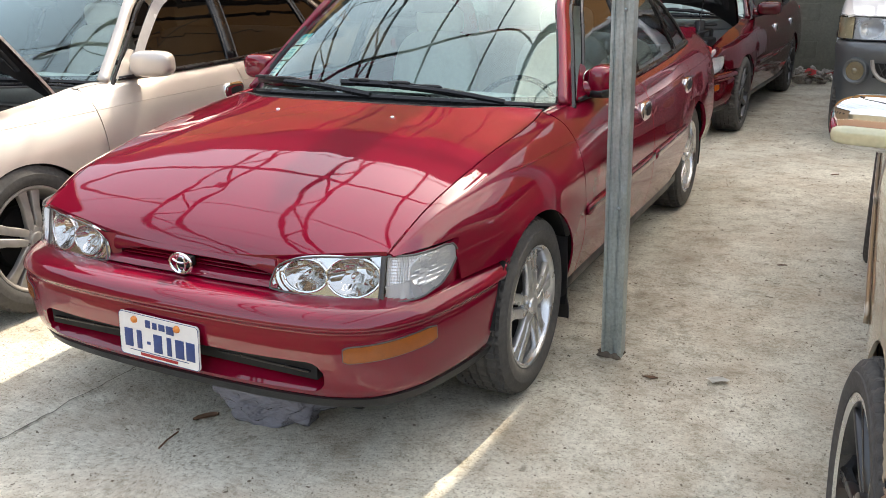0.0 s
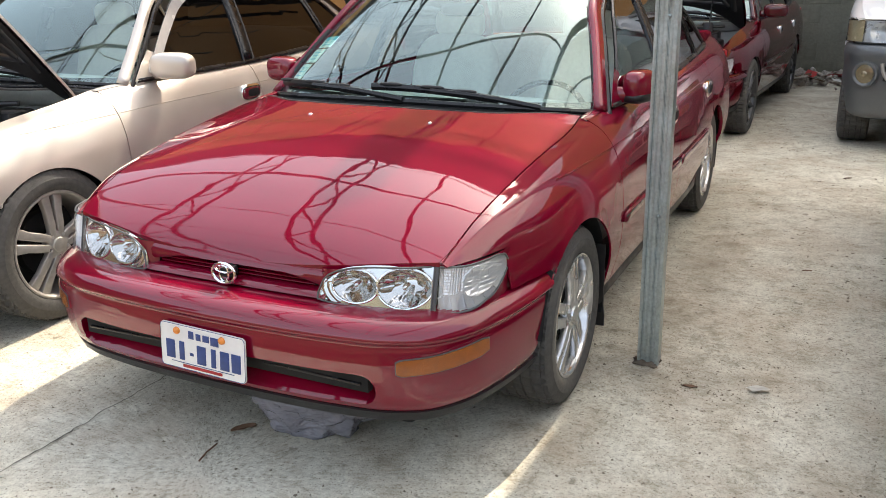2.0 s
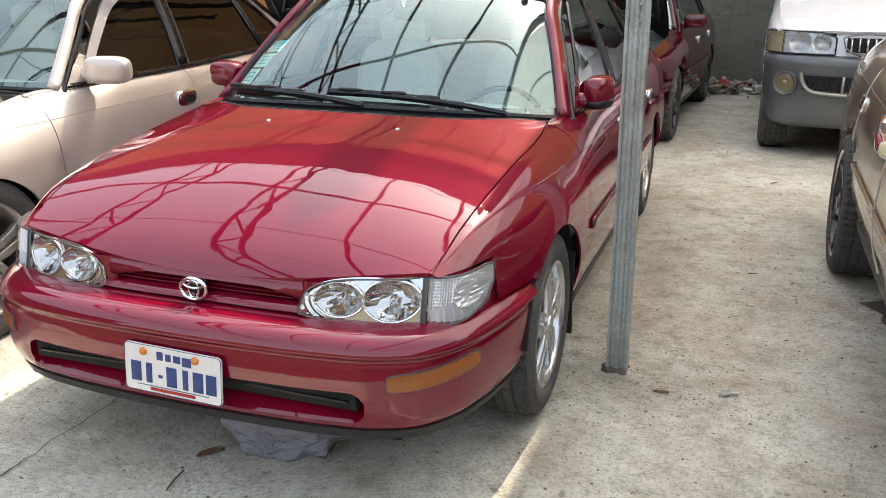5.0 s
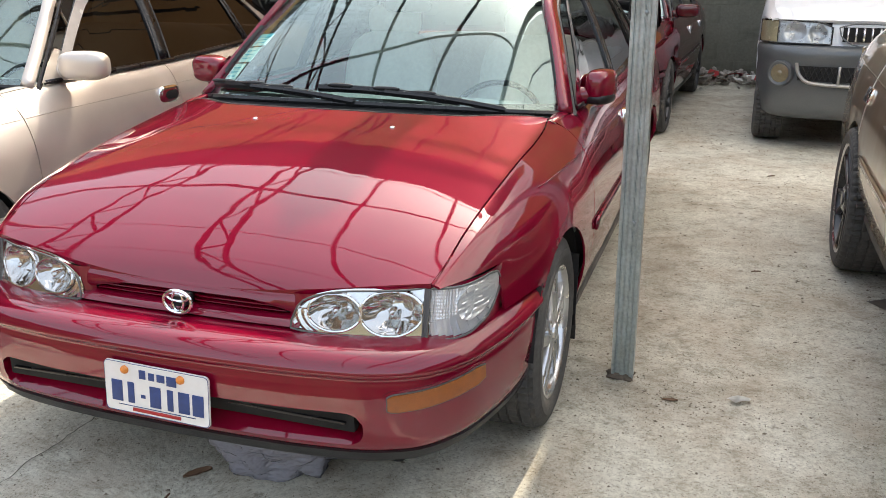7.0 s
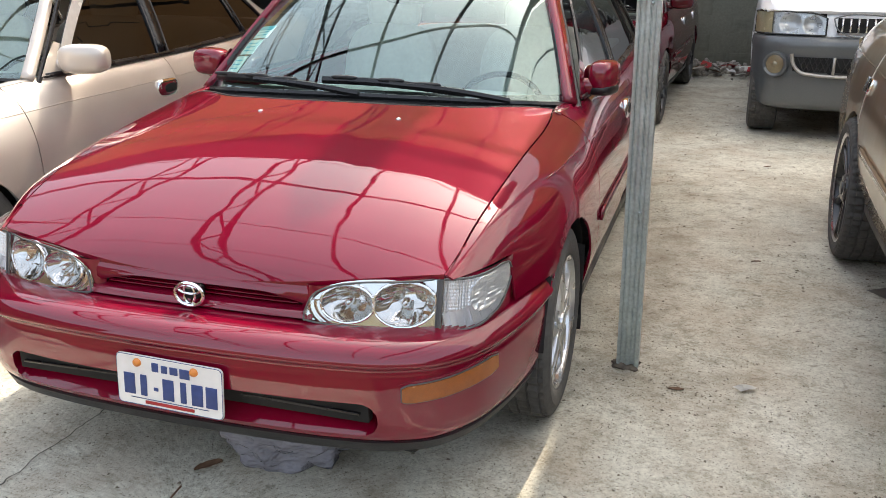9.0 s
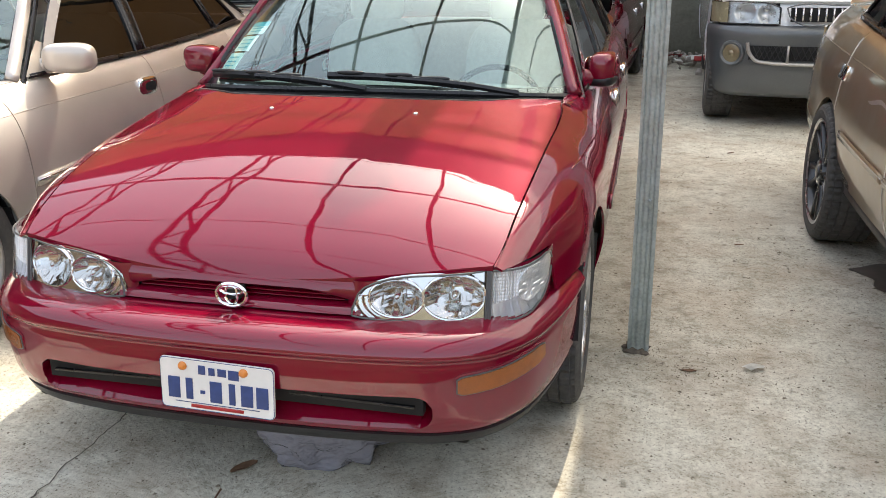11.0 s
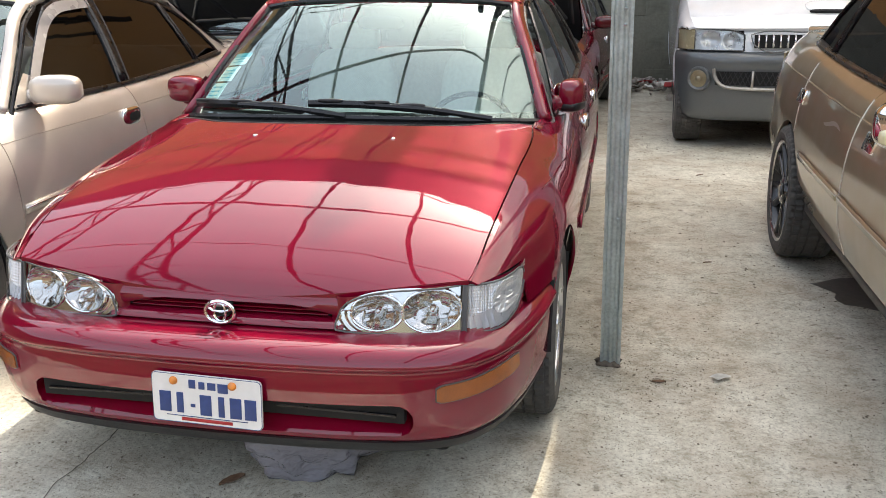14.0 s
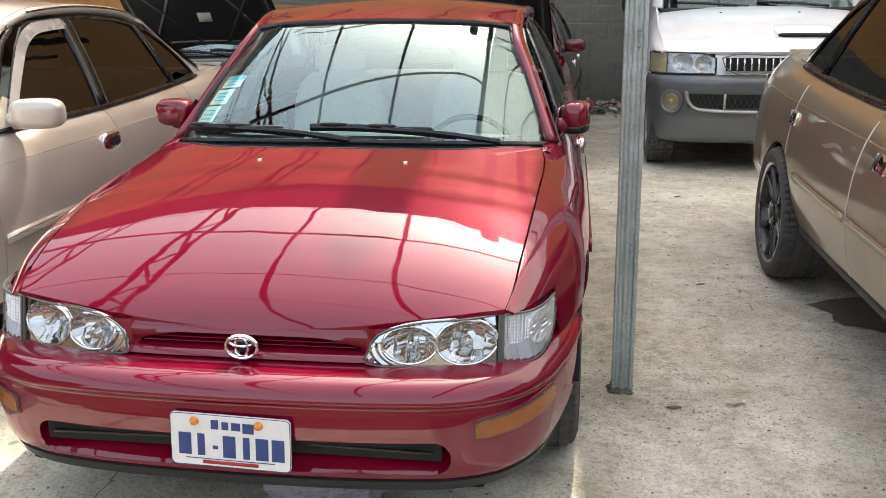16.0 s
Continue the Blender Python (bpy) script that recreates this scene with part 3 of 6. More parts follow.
def front_fender():
    """The front wing, cut out for the corner lamp and the bumper."""
    ys = np.r_[np.linspace(0.2645, LAMP_END, 20), np.linspace(LAMP_END, 0.64, 18)[1:], np.linspace(0.64, 1.2825, 50)[1:]]
    rows = []
    for y in ys:
        s = np.array(flank_rows([y], 120)[0])
        arc = np.r_[0, np.cumsum(np.linalg.norm(np.diff(s, axis=0), axis=1))]
        cut = [0.0] + [float(np.interp(-z, -s[:, 2], arc)) for z in (LAMP_LINE, BUMPER_LINE)] + [arc[-1]]
        a = np.r_[np.linspace(cut[0], cut[1], 14), np.linspace(cut[1], cut[2], 10)[1:], np.linspace(cut[2], cut[3], 18)[1:]]
        row = [(float(np.interp(q, arc, s[:, 0])), y, float(np.interp(q, arc, s[:, 2]))) for q in a]
        if y < 1.2835:
            row[0] = (float(HOOD_X(y)[0]) + 0.0065, y, float(SHUT_Z(y)[0]) - 0.001)
        rows.append(row)
    keep = lambda c: not in_arch(c) and not (c.z < LAMP_LINE and c.y < LAMP_END) and not (c.z < BUMPER_LINE and c.y < 0.64)
    return grid(rows, keep, arch_snap, 0.007, out=(1, 0, 0.3))


def both(make, parent, name, material, label=""):
    """The same part on either flank."""
    a = make()
    b = mirror_x(a)
    return part(name, a, material, parent, label), part(name, b, material, parent, label)


def flank_panel(y0, y1, n, keep=None, snap=None):
    g = 0.0025
    return grid(flank_rows(np.linspace(y0 + g, y1 - g, n)), lambda c: not in_arch(c) and (keep is None or keep(c)), lambda co: arch_snap(snap(co) if snap else co), 0.018, out=(1, 0, 0.3))


def slot_shape(x, z):
    """Signed distance to the lower intake's rounded outline."""
    hw, hz, zc, r = 0.522, 0.045, 0.361, 0.042
    qx, qz = abs(x) - (hw - r), abs(z - zc) - (hz - r)
    return math.hypot(max(qx, 0), max(qz, 0)) + min(max(qx, qz), 0) - r


def front_bumper():
    N = len(BUMP)
    P = spl(BUMP_PROF, 74)
    V = []
    for i in list(range(N - 1, 0, -1)) + list(range(N)):
        s = -1 if len(V) < N - 1 else 1
        V.append([(lambda q: (s * q[0], q[1], q[2]))(bumper_at(i, d, z)) for d, z in P])

    def snap(co):
        co = arch_snap(co)
        k = slot_shape(co.x, co.z)
        if abs(k) < 0.018 and co.y < 0.12 and 0.30 < co.z < 0.42:
            e = 1e-3
            gx, gz = (slot_shape(co.x + e, co.z) - k) / e, (slot_shape(co.x, co.z + e) - k) / e
            co.x, co.z = co.x - gx * k, co.z - gz * k
        return co
    bm = grid(V, lambda c: not in_arch(c) and slot_shape(c.x, c.z) > 0, snap, 0.0, True)
    slot = [e for e in bm.edges if e.is_boundary and all(abs(slot_shape(v.co.x, v.co.z)) < 0.004 and v.co.y < 0.13 for v in e.verts)]
    r = bmesh.ops.extrude_edge_only(bm, edges=slot)
    for v in (g for g in r["geom"] if isinstance(g, bmesh.types.BMVert)):
        v.co.y += 0.055
        v.co.z = 0.375 + (v.co.z - 0.375) * (0.30 if v.co.z < 0.375 else 0.97)
    bmesh.ops.recalc_face_normals(bm, faces=bm.faces[:])
    if sum((f.normal.y for f in bm.faces)) > 0:
        bmesh.ops.reverse_faces(bm, faces=bm.faces[:])
    bmesh.ops.split_edges(bm, edges=slot)
    return bm


def hood_front(x):
    """Height just under the hood's front edge."""
    a = min(1.0, abs(x) / 0.62)
    y = 0.192 + 0.075 * a ** 2.6
    return float(HOOD_Z(y)[0]) - float(HOOD_DROP(y)[0]) * CROWN(a) - 0.006


def lamp_patch(x0, x1, lo, hi, nx, nz, inset=0.0, deep=None, ease=1.0):
    """A sheet on the nose between heights lo(x) and hi(x); deep(x, z) pushes it back."""
    V = []
    for u in np.linspace(0, 1, nx):
        x, row = x0 + (x1 - x0) * (1 - (1 - u) ** ease), []
        for b in np.linspace(0, 1, nz):
            z = lo(x) + (hi(x) - lo(x)) * b
            y = float(LAMP_Y(x)) + 0.24 * (z - 0.555) + inset + (deep(x, z) if deep else 0)
            row.append((x, y, z))
        V.append(row)
    return grid(V, flip=False)


HL_TOP = curve1([0.306, 0.318, 0.345, 0.38, 0.43, 0.50, 0.56, 0.622], [0.572, 0.604, 0.627, 0.640, 0.649, 0.654, 0.657, 0.660])
HL_BOT = curve1([0.306, 0.345, 0.45, 0.56, 0.622], [0.556, 0.551, 0.548, 0.547, 0.548])
CL_TOP = curve1([0.632, 0.66, 0.70, 0.735, 0.748, 0.752, 0.7545], [0.6585, 0.660, 0.6618, 0.6625, 0.659, 0.651, 0.630])
CL_BOT = curve1([0.632, 0.66, 0.70, 0.735, 0.748, 0.752, 0.7545], [0.546, 0.545, 0.546, 0.556, 0.572, 0.590, 0.613])
CL_XS = [0.632 + 0.1225 * (1 - (1 - k / 27) ** 1.8) for k in range(28)]
BOWLS = [(0.410, 0.597, 0.066, 0.044), (0.546, 0.601, 0.073, 0.0525)]


def bowl_depth(x, z):
    d = 0.0
    for cx, cz, rx, rz in BOWLS:
        q = math.hypot((x - cx) / rx, (z - cz) / rz)
        if q < 1:
            d = max(d, 0.046 * (1 - q * q))
            u, v = (x - cx) / 0.026 + 0.5, (z - cz) / 0.019 + 0.3
            h = math.sin(math.floor(u) * 12.99 + math.floor(v) * 78.23 + cx * 40) * 437.58
            h1, h2 = h % 1 - 0.5, h * 7.3 % 1 - 0.5
            d += 0.011 * (h1 * (u % 1 - 0.5) + h2 * (v % 1 - 0.5)) * min(1, 4 * (1 - q))
    if d == 0:
        d = 0.03 * (z - 0.55) + 0.10 * max(0.0, z - 0.595)
        q = math.hypot((x - 0.410) / 0.066, (z - 0.597) / 0.044)
        if x < 0.372 and z < 0.60:
            d += 0.008 * abs((q / 0.26) % 1 - 0.5)
    return d


def corner_depth(x, z):
    """Upright prisms on the inner side, a clear bulb bowl on the outer side, slanting facets below."""
    dx, dz = (x - 0.722) / 0.030, (z - 0.615) / 0.040
    q = math.hypot(dx, dz)
    if q < 1:
        u, v = x / 0.012, z / 0.011
        h = math.sin(math.floor(u) * 12.99 + math.floor(v) * 78.23) * 437.58
        return 0.020 * (1 - q * q) + 0.012 * ((h % 1 - 0.5) * (u % 1 - 0.5) + (h * 7.3 % 1 - 0.5) * (v % 1 - 0.5))
    if z < 0.578 + 0.25 * (x - 0.632):
        return 0.004 + 0.010 * ((x / 0.016 + z / 0.05) % 1)
    return 0.003 + 0.006 * abs((x / 0.0062) % 1 - 0.5) + 0.003 * abs((z / 0.008) % 1 - 0.5)


def headlight(root, side, o_body):
    fl = (lambda b: mirror_x(b)) if side < 0 else (lambda b: b)
    body = part("headlight", fl(lamp_patch(0.306, 0.622, lambda x: float(HL_BOT(x)[0]), lambda x: float(HL_TOP(x)[0]), 120, 46, 0.012, bowl_depth)), "reflector", root, "chrome twin-bowl headlight")
    part("lens", fl(lamp_patch(0.306, 0.622, lambda x: float(HL_BOT(x)[0]), lambda x: float(HL_TOP(x)[0]), 30, 10)), "lens", body, "clear lens")
    rim = [(x, float(LAMP_Y(x)) + 0.24 * (z - 0.555) + 0.004, z) for x, z in [(x, float(HL_BOT(x)[0])) for x in np.linspace(0.306, 0.622, 20)] + [(x, float(HL_TOP(x)[0])) for x in np.linspace(0.622, 0.306, 24)]]
    part("gasket", fl(tube(rim + rim[:1], 0.0024, 6, caps=False)), "seal", body, "grey rubber gasket")
    for cx, cz, rx, rz in BOWLS:
        ring = []
        for k in range(33):
            a = 2 * math.pi * k / 32
            x, z = cx + rx * math.cos(a), cz + rz * math.sin(a)
            ring.append((x, float(LAMP_Y(x)) + 0.24 * (z - 0.555) + 0.012, z))
        part("bezel_ring", fl(tube(ring, 0.0035, 6, caps=False)), "chrome", body)
        y = float(LAMP_Y(cx)) + 0.24 * (cz - 0.555) + 0.03
        part("bulb", fl(blob(cx, y, cz, 0.010, 0.02, 0.010, 1.0, 12, 8)), "reflector", body)
    shelf = lamp_patch(0.632, 0.7545, lambda x: float(CL_BOT(x)[0]), lambda x: float(CL_TOP(x)[0]), 130, 60, 0.008, corner_depth, 1.8)
    corner = part("corner_light", fl(shelf), "ribbed", root, "clear ribbed corner lamp")
    part("lens", fl(lamp_patch(0.632, 0.7545, lambda x: float(CL_BOT(x)[0]), lambda x: float(CL_TOP(x)[0]), 40, 8, ease=1.8)), "lens", corner)
    rim = [(x, float(LAMP_Y(x)) + 0.24 * (z - 0.555) + 0.003, z) for x, z in [(x, float(CL_BOT(x)[0])) for x in CL_XS] + [(x, float(CL_TOP(x)[0])) for x in CL_XS[::-1]]]
    part("gasket", fl(tube(rim + rim[:1], 0.0028, 6, caps=False)), "seal", corner)
    part("lamp_divider", fl(lamp_patch(0.6225, 0.6315, lambda x: 0.546, lambda x: 0.6595, 3, 6, 0.004)), "seal", root)
    part("lamp_fillet", fl(lamp_patch(0.715, 0.7548, lambda x: float(CL_TOP(x)[0]) + 0.002, lambda x: 0.6640, 34, 4, 0.004, ease=1.8)), o_body, root)
    part("lamp_fillet", fl(lamp_patch(0.700, 0.7548, lambda x: 0.543, lambda x: float(CL_BOT(x)[0]) - 0.002, 34, 4, 0.004, ease=1.8)), o_body, root)
    part("lamp_surround", fl(lamp_patch(0.628, 0.7545, lambda x: 0.543, lambda x: 0.6625, 40, 6, 0.036)), o_body, root)
    part("nose_panel", fl(lamp_patch(0.285, 0.600, lambda x: float(HL_TOP(max(x, 0.306))[0]) - 0.004, hood_front, 30, 4, 0.010, lambda x, z: 0.030 * max(0.0, 1 - (x - 0.285) / 0.06) ** 2)), o_body, root)
    back = lamp_patch(0.29, 0.758, lambda x: 0.545, lambda x: 0.645 + 0.02 * (x - 0.3), 24, 4, 0.075)
    part("lamp_housing", fl(back), "void", root)


def amber_lamp(root, side, o_body):
    fl = (lambda b: mirror_x(b)) if side < 0 else (lambda b: b)
    cum = np.r_[0, np.cumsum(np.linalg.norm(np.diff(BUMP, axis=0), axis=1))]
    s0, s1 = np.interp(0.582, BUMP[:, 0], cum), np.interp(0.762, BUMP[:, 0], cum)

    def sheet(grow, lift, n=26, m=8):
        V = []
        for a in np.linspace(0, 1, n):
            s = s0 - grow + (s1 - s0 + 2 * grow) * a
            i = int(np.argmin(abs(cum - s)))
            f = np.interp(s, cum, np.arange(len(cum)))
            i0 = min(int(f), len(BUMP) - 2)
            end = min(1.0, 0.52 + min(a * 9, (1 - a) * 5)) ** 0.5
            zc, h = 0.432 + 0.020 * a, (0.0215 + grow) * end
            row = []
            for b in np.linspace(-1, 1, m):
                z = zc + h * b
                p = np.array(bumper_at(i0, bumper_inset(z), z, lift)) * (1 - (f - i0)) + np.array(bumper_at(i0 + 1, bumper_inset(z), z, lift)) * (f - i0)
                row.append(tuple(p))
            V.append(row)
        return V
    lamp = part("indicator_light", fl(grid(sheet(0.0030, 0.0045), hem=0.012, out=(0.5, -1, 0))), "seal", root, "amber bumper indicator")
    part("recess_lip", fl(grid(sheet(0.0085, 0.0022), hem=0.010, out=(0.5, -1, 0))), o_body, lamp)
    part("amber_lens", fl(grid(sheet(0.0, 0.0065), hem=0.008, out=(0.5, -1, 0))), "amber", lamp, "orange ribbed lens")


def wheel(root, side, y, style, tyre_r=0.298, rim_r=0.203, x_face=0.822, width=0.185, steer=0.0):
    """Wheel with its outer face at x_face on that side."""
    m = Matrix.Translation((side * x_face, y, tyre_r)) @ Matrix.Rotation(radians(steer), 4, "Z") @ (Matrix.Identity(4) if side > 0 else Matrix.Rotation(math.pi, 4, "Z"))
    put = lambda b: moved(b, m)
    W = width
    face = {"five": "alloy", "five_dusty": "alloy_dusty", "multi": "alloy_black", "multi_lip": "alloy_black", "steel": "alloy_dusty"}[style]
    barrel = [(-W + 0.01, rim_r + 0.004), (-W + 0.01, rim_r - 0.015), (-W * 0.5, rim_r - 0.03), (-0.03, rim_r - 0.018), (-0.012, rim_r - 0.012), (-0.002, rim_r - 0.009), (0.003, rim_r - 0.002), (0.002, rim_r + 0.004), (-0.008, rim_r + 0.006)]
    hub = part("wheel", put(revolve(barrel, 72)), face, root, "alloy wheel rim")
    if style == "multi_lip":
        part("rim_lip", put(revolve([(-0.002, rim_r - 0.010), (0.004, rim_r - 0.002), (0.003, rim_r + 0.0045), (-0.006, rim_r + 0.006)], 72)), "alloy", hub, "bright machined lip")
    R, r0 = tyre_r, rim_r
    side_h = R - r0
    prof = [(-0.010, r0 + 0.000), (0.004, r0 + 0.10 * side_h), (0.010, r0 + 0.35 * side_h), (0.009, r0 + 0.55 * side_h), (0.0065, r0 + 0.57 * side_h), (0.004, r0 + 0.72 * side_h), (-0.004, r0 + 0.88 * side_h), (-0.014, R - 0.006)]
    for a, b in ((0.020, 0.046), (0.054, 0.080), (0.088, W - 0.088 + 0.012), (W - 0.068, W - 0.042), (W - 0.034, W - 0.012)):
        if a < b:
            prof += [(-a + 0.002, R - 0.008), (-a, R - 0.001), (-b, R - 0.001), (-b - 0.002, R - 0.008)]
    prof += [(-W + 0.004, R - 0.006), (-W - 0.004, r0 + 0.6 * side_h), (-W, r0 + 0.1 * side_h), (-W + 0.01, r0)]
    tread = lambda i, x, r: r - 0.011 if r > R - 0.009 and i % 3 == 0 and (x > -0.05 or x < -W + 0.05) else (r - 0.008 if r > R - 0.009 and i % 4 == 2 else r)
    part("tyre", put(revolve(prof, 180, wob=tread)), "rubber", hub, "dusty black tyre")
    # disc coloured near-black, so the shade behind the spokes is painted in
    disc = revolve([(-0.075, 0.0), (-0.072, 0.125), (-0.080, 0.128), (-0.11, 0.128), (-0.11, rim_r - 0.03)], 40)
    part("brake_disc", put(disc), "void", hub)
    spokes = []
    if style.startswith("five"):
        for k in range(5):
            for sgn in (-1, 1):
                b = bmesh.new()
                off0, off1, w0, w1 = 0.019, 0.028, 0.032, 0.036
                pts = []
                for r, off, w, xf in ((0.040, off0, w0 * 0.8, -0.004), (0.085, off0 + 0.002, w0, -0.002), (0.135, 0.023, 0.031, -0.006), (rim_r - 0.006, off1 + 0.004, w1 + 0.006, -0.010)):
                    c = sgn * off
                    pts.append(((xf, r, c - w / 2), (xf, r, c + w / 2), (xf - 0.022, r, c + w / 2 * 1.15), (xf - 0.022, r, c - w / 2 * 1.15)))
                rings = [[b.verts.new(q) for q in ring] for ring in pts]
                for u, v in zip(rings, rings[1:]):
                    for j in range(4):
                        b.faces.new((u[j], v[j], v[(j + 1) % 4], u[(j + 1) % 4]))
                b.faces.new(rings[0]); b.faces.new(rings[-1][::-1])
                bmesh.ops.recalc_face_normals(b, faces=b.faces[:])
                bmesh.ops.bevel(b, geom=b.edges[:], offset=0.0025, segments=2, affect="EDGES", profile=0.5)
                spokes.append(moved(b, Matrix.Rotation(2 * math.pi * k / 5 + 0.3, 4, "X")))
    else:
        for k in range(10):
            b = bmesh.new()
            pts = [((xf, r, -w / 2), (xf, r, w / 2), (xf - 0.02, r, w / 2 * 1.3), (xf - 0.02, r, -w / 2 * 1.3)) for r, w, xf in ((0.03, 0.016, -0.020), (0.09, 0.015, -0.014), (rim_r - 0.004, 0.021, -0.005))]
            rings = [[b.verts.new(q) for q in ring] for ring in pts]
            for u, v in zip(rings, rings[1:]):
                for j in range(4):
                    b.faces.new((u[j], v[j], v[(j + 1) % 4], u[(j + 1) % 4]))
            b.faces.new(rings[0]); b.faces.new(rings[-1][::-1])
            bmesh.ops.recalc_face_normals(b, faces=b.faces[:])
            bmesh.ops.bevel(b, geom=b.edges[:], offset=0.002, segments=1, affect="EDGES")
            spokes.append(moved(b, Matrix.Rotation(2 * math.pi * (k + (0.16 if k % 2 else -0.16)) / 10, 4, "X")))
    for s in spokes:
        part("spoke", put(s), face, hub)
    part("hub_cap", put(revolve([(-0.03, 0.062), (-0.010, 0.058), (-0.005, 0.050), (-0.004, 0.030), (0.002, 0.028), (0.004, 0.020), (0.005, 0.0)], 32)), face, hub)
    for k in range(5):
        a = 2 * math.pi * (k + 0.5) / 5 + 0.3
        part("wheel_nut", put(moved(revolve([(-0.014, 0.0085), (0.002, 0.008), (0.004, 0.0)], 6), Matrix.Translation((-0.006, 0.044 * math.cos(a), 0.044 * math.sin(a))))), "alloy", hub)
    return hub


RAIL = [(0.700, 1.435, 0.862), (0.655, 1.555, 0.965), (0.600, 1.70, 1.095), (0.550, 1.83, 1.205), (0.532, 1.93, 1.262), (0.535, 2.08, 1.305), (0.545, 2.35, 1.326), (0.545, 2.70, 1.322), (0.535, 3.00, 1.294), (0.520, 3.22, 1.245), (0.560, 3.42, 1.135), (0.615, 3.60, 1.02), (0.655, 3.72, 0.945)]
BELT_Z = lambda y: float(EDGE(y)[0]) + 0.004
_rl = spl(RAIL, 200)


def green_x(y, z):
    """The flank of the cabin above the belt line."""
    zb, xb = BELT_Z(y), float(EDGE_X(y)[0]) + 0.004
    k = (z - zb) / (1.312 - zb)
    return xb + (0.545 - xb) * k + 0.012 * math.sin(math.pi * min(max(k, 0), 1))


def pane(poly, lift=0.0, n=6):
    """A pane on the cabin flank from (y, z) corners, its edges slightly divided."""
    pts = []
    for a, b in zip(poly, poly[1:] + poly[:1]):
        pts += [(a[0] + (b[0] - a[0]) * k / n, a[1] + (b[1] - a[1]) * k / n) for k in range(n)]
    bm = bmesh.new()
    cy, cz = sum(p[0] for p in pts) / len(pts), sum(p[1] for p in pts) / len(pts)
    rings = []
    for s in (1.0, 0.66, 0.33):
        rings.append([bm.verts.new((green_x(cy + (y - cy) * s, cz + (z - cz) * s) + lift, cy + (y - cy) * s, cz + (z - cz) * s)) for y, z in pts])
    c = bm.verts.new((green_x(cy, cz) + lift, cy, cz))
    for a, b in zip(rings, rings[1:]):
        for k in range(len(pts)):
            bm.faces.new((a[k], a[(k + 1) % len(pts)], b[(k + 1) % len(pts)], b[k]))
    for k in range(len(pts)):
        bm.faces.new((rings[-1][k], rings[-1][(k + 1) % len(pts)], c))
    bmesh.ops.recalc_face_normals(bm, faces=bm.faces[:])
    if sum(f.normal.x for f in bm.faces) < 0:
        bmesh.ops.reverse_faces(bm, faces=bm.faces[:])
    return bm


def edge_frame(poly, w, lift=0.003, n=5):
    """A rubber or painted border just outside a pane's outline."""
    pts = []
    for a, b in zip(poly, poly[1:] + poly[:1]):
        pts += [(a[0] + (b[0] - a[0]) * k / n, a[1] + (b[1] - a[1]) * k / n) for k in range(n)]
    P = [(green_x(y, z) + lift, y, z) for y, z in pts]
    return tube(P + P[:1], w, 6, caps=False)


FRONT_PANE = [(1.575, 0.888), (1.66, 0.985), (1.77, 1.085), (1.88, 1.175), (1.99, 1.245), (2.07, 1.268), (2.325, 1.284), (2.265, 0.892)]
REAR_PANE = [(2.345, 0.894), (2.405, 1.285), (2.60, 1.285), (2.83, 1.268), (2.99, 1.235), (3.10, 0.922)]
QUARTER_PANE = [(3.135, 0.924), (3.028, 1.225), (3.13, 1.19), (3.22, 1.135), (3.33, 1.05), (3.44, 0.945)]
WS_LO = spl([(-0.695, 1.430, 0.862), (-0.56, 1.322, 0.878), (-0.30, 1.252, 0.890), (0, 1.232, 0.894), (0.30, 1.252, 0.890), (0.56, 1.322, 0.878), (0.695, 1.430, 0.862)], 41)
WS_HI = spl([(-0.520, 1.905, 1.262), (-0.42, 1.865, 1.276), (-0.22, 1.838, 1.286), (0, 1.83, 1.290), (0.22, 1.838, 1.286), (0.42, 1.865, 1.276), (0.520, 1.905, 1.262)], 41)


def screen_point(a, b):
    """The windscreen: a across in -1..1, b up in 0..1."""
    f = (a + 1) / 2 * 40
    i = min(int(f), 39)
    lo, hi = WS_LO[i] + (WS_LO[i + 1] - WS_LO[i]) * (f - i), WS_HI[i] + (WS_HI[i + 1] - WS_HI[i]) * (f - i)
    p = lo + (hi - lo) * b
    bow = 0.020 * 4 * b * (1 - b)
    return (p[0], p[1] - bow * 0.66, p[2] + bow * 0.75)


def screen_lift(a, b, d):
    x, y, z = screen_point(a, b)
    return (x, y - 0.66 * d, z + 0.75 * d)


def hood_sheet(n=72, m=80, inset=0.0, drop=0.0):
    V = []
    for a in np.linspace(-1, 1, n):
        row = []
        for v in np.linspace(0, 1, m):
            k = v ** 1.25
            y0, y1 = 0.192 + 0.075 * abs(a) ** 2.6 + inset, float(HOOD_REAR(abs(a))[0]) - inset
            y = y0 + (y1 - y0) * k
            xs = float(HOOD_X(y)[0]) + 0.0015 - inset
            zc = float(HOOD_Z(y)[0])
            x = a * xs
            z = zc - float(HOOD_DROP(y)[0]) * CROWN(a) - drop
            row.append((x, y, z))
        V.append(row)
    return V


WHEEL_PARTS = ("wheel", "tyre", "spoke", "hub_cap", "wheel_nut", "brake_disc", "rim_lip", "wheel_liner", "mud_flap")
SIT = curve1([-0.2, 0.2, 0.5, 0.8, 1.1, 1.5, 1.9, 4.5], [-0.036, -0.035, -0.022, -0.016, -0.015, -0.014, -0.021, -0.016])


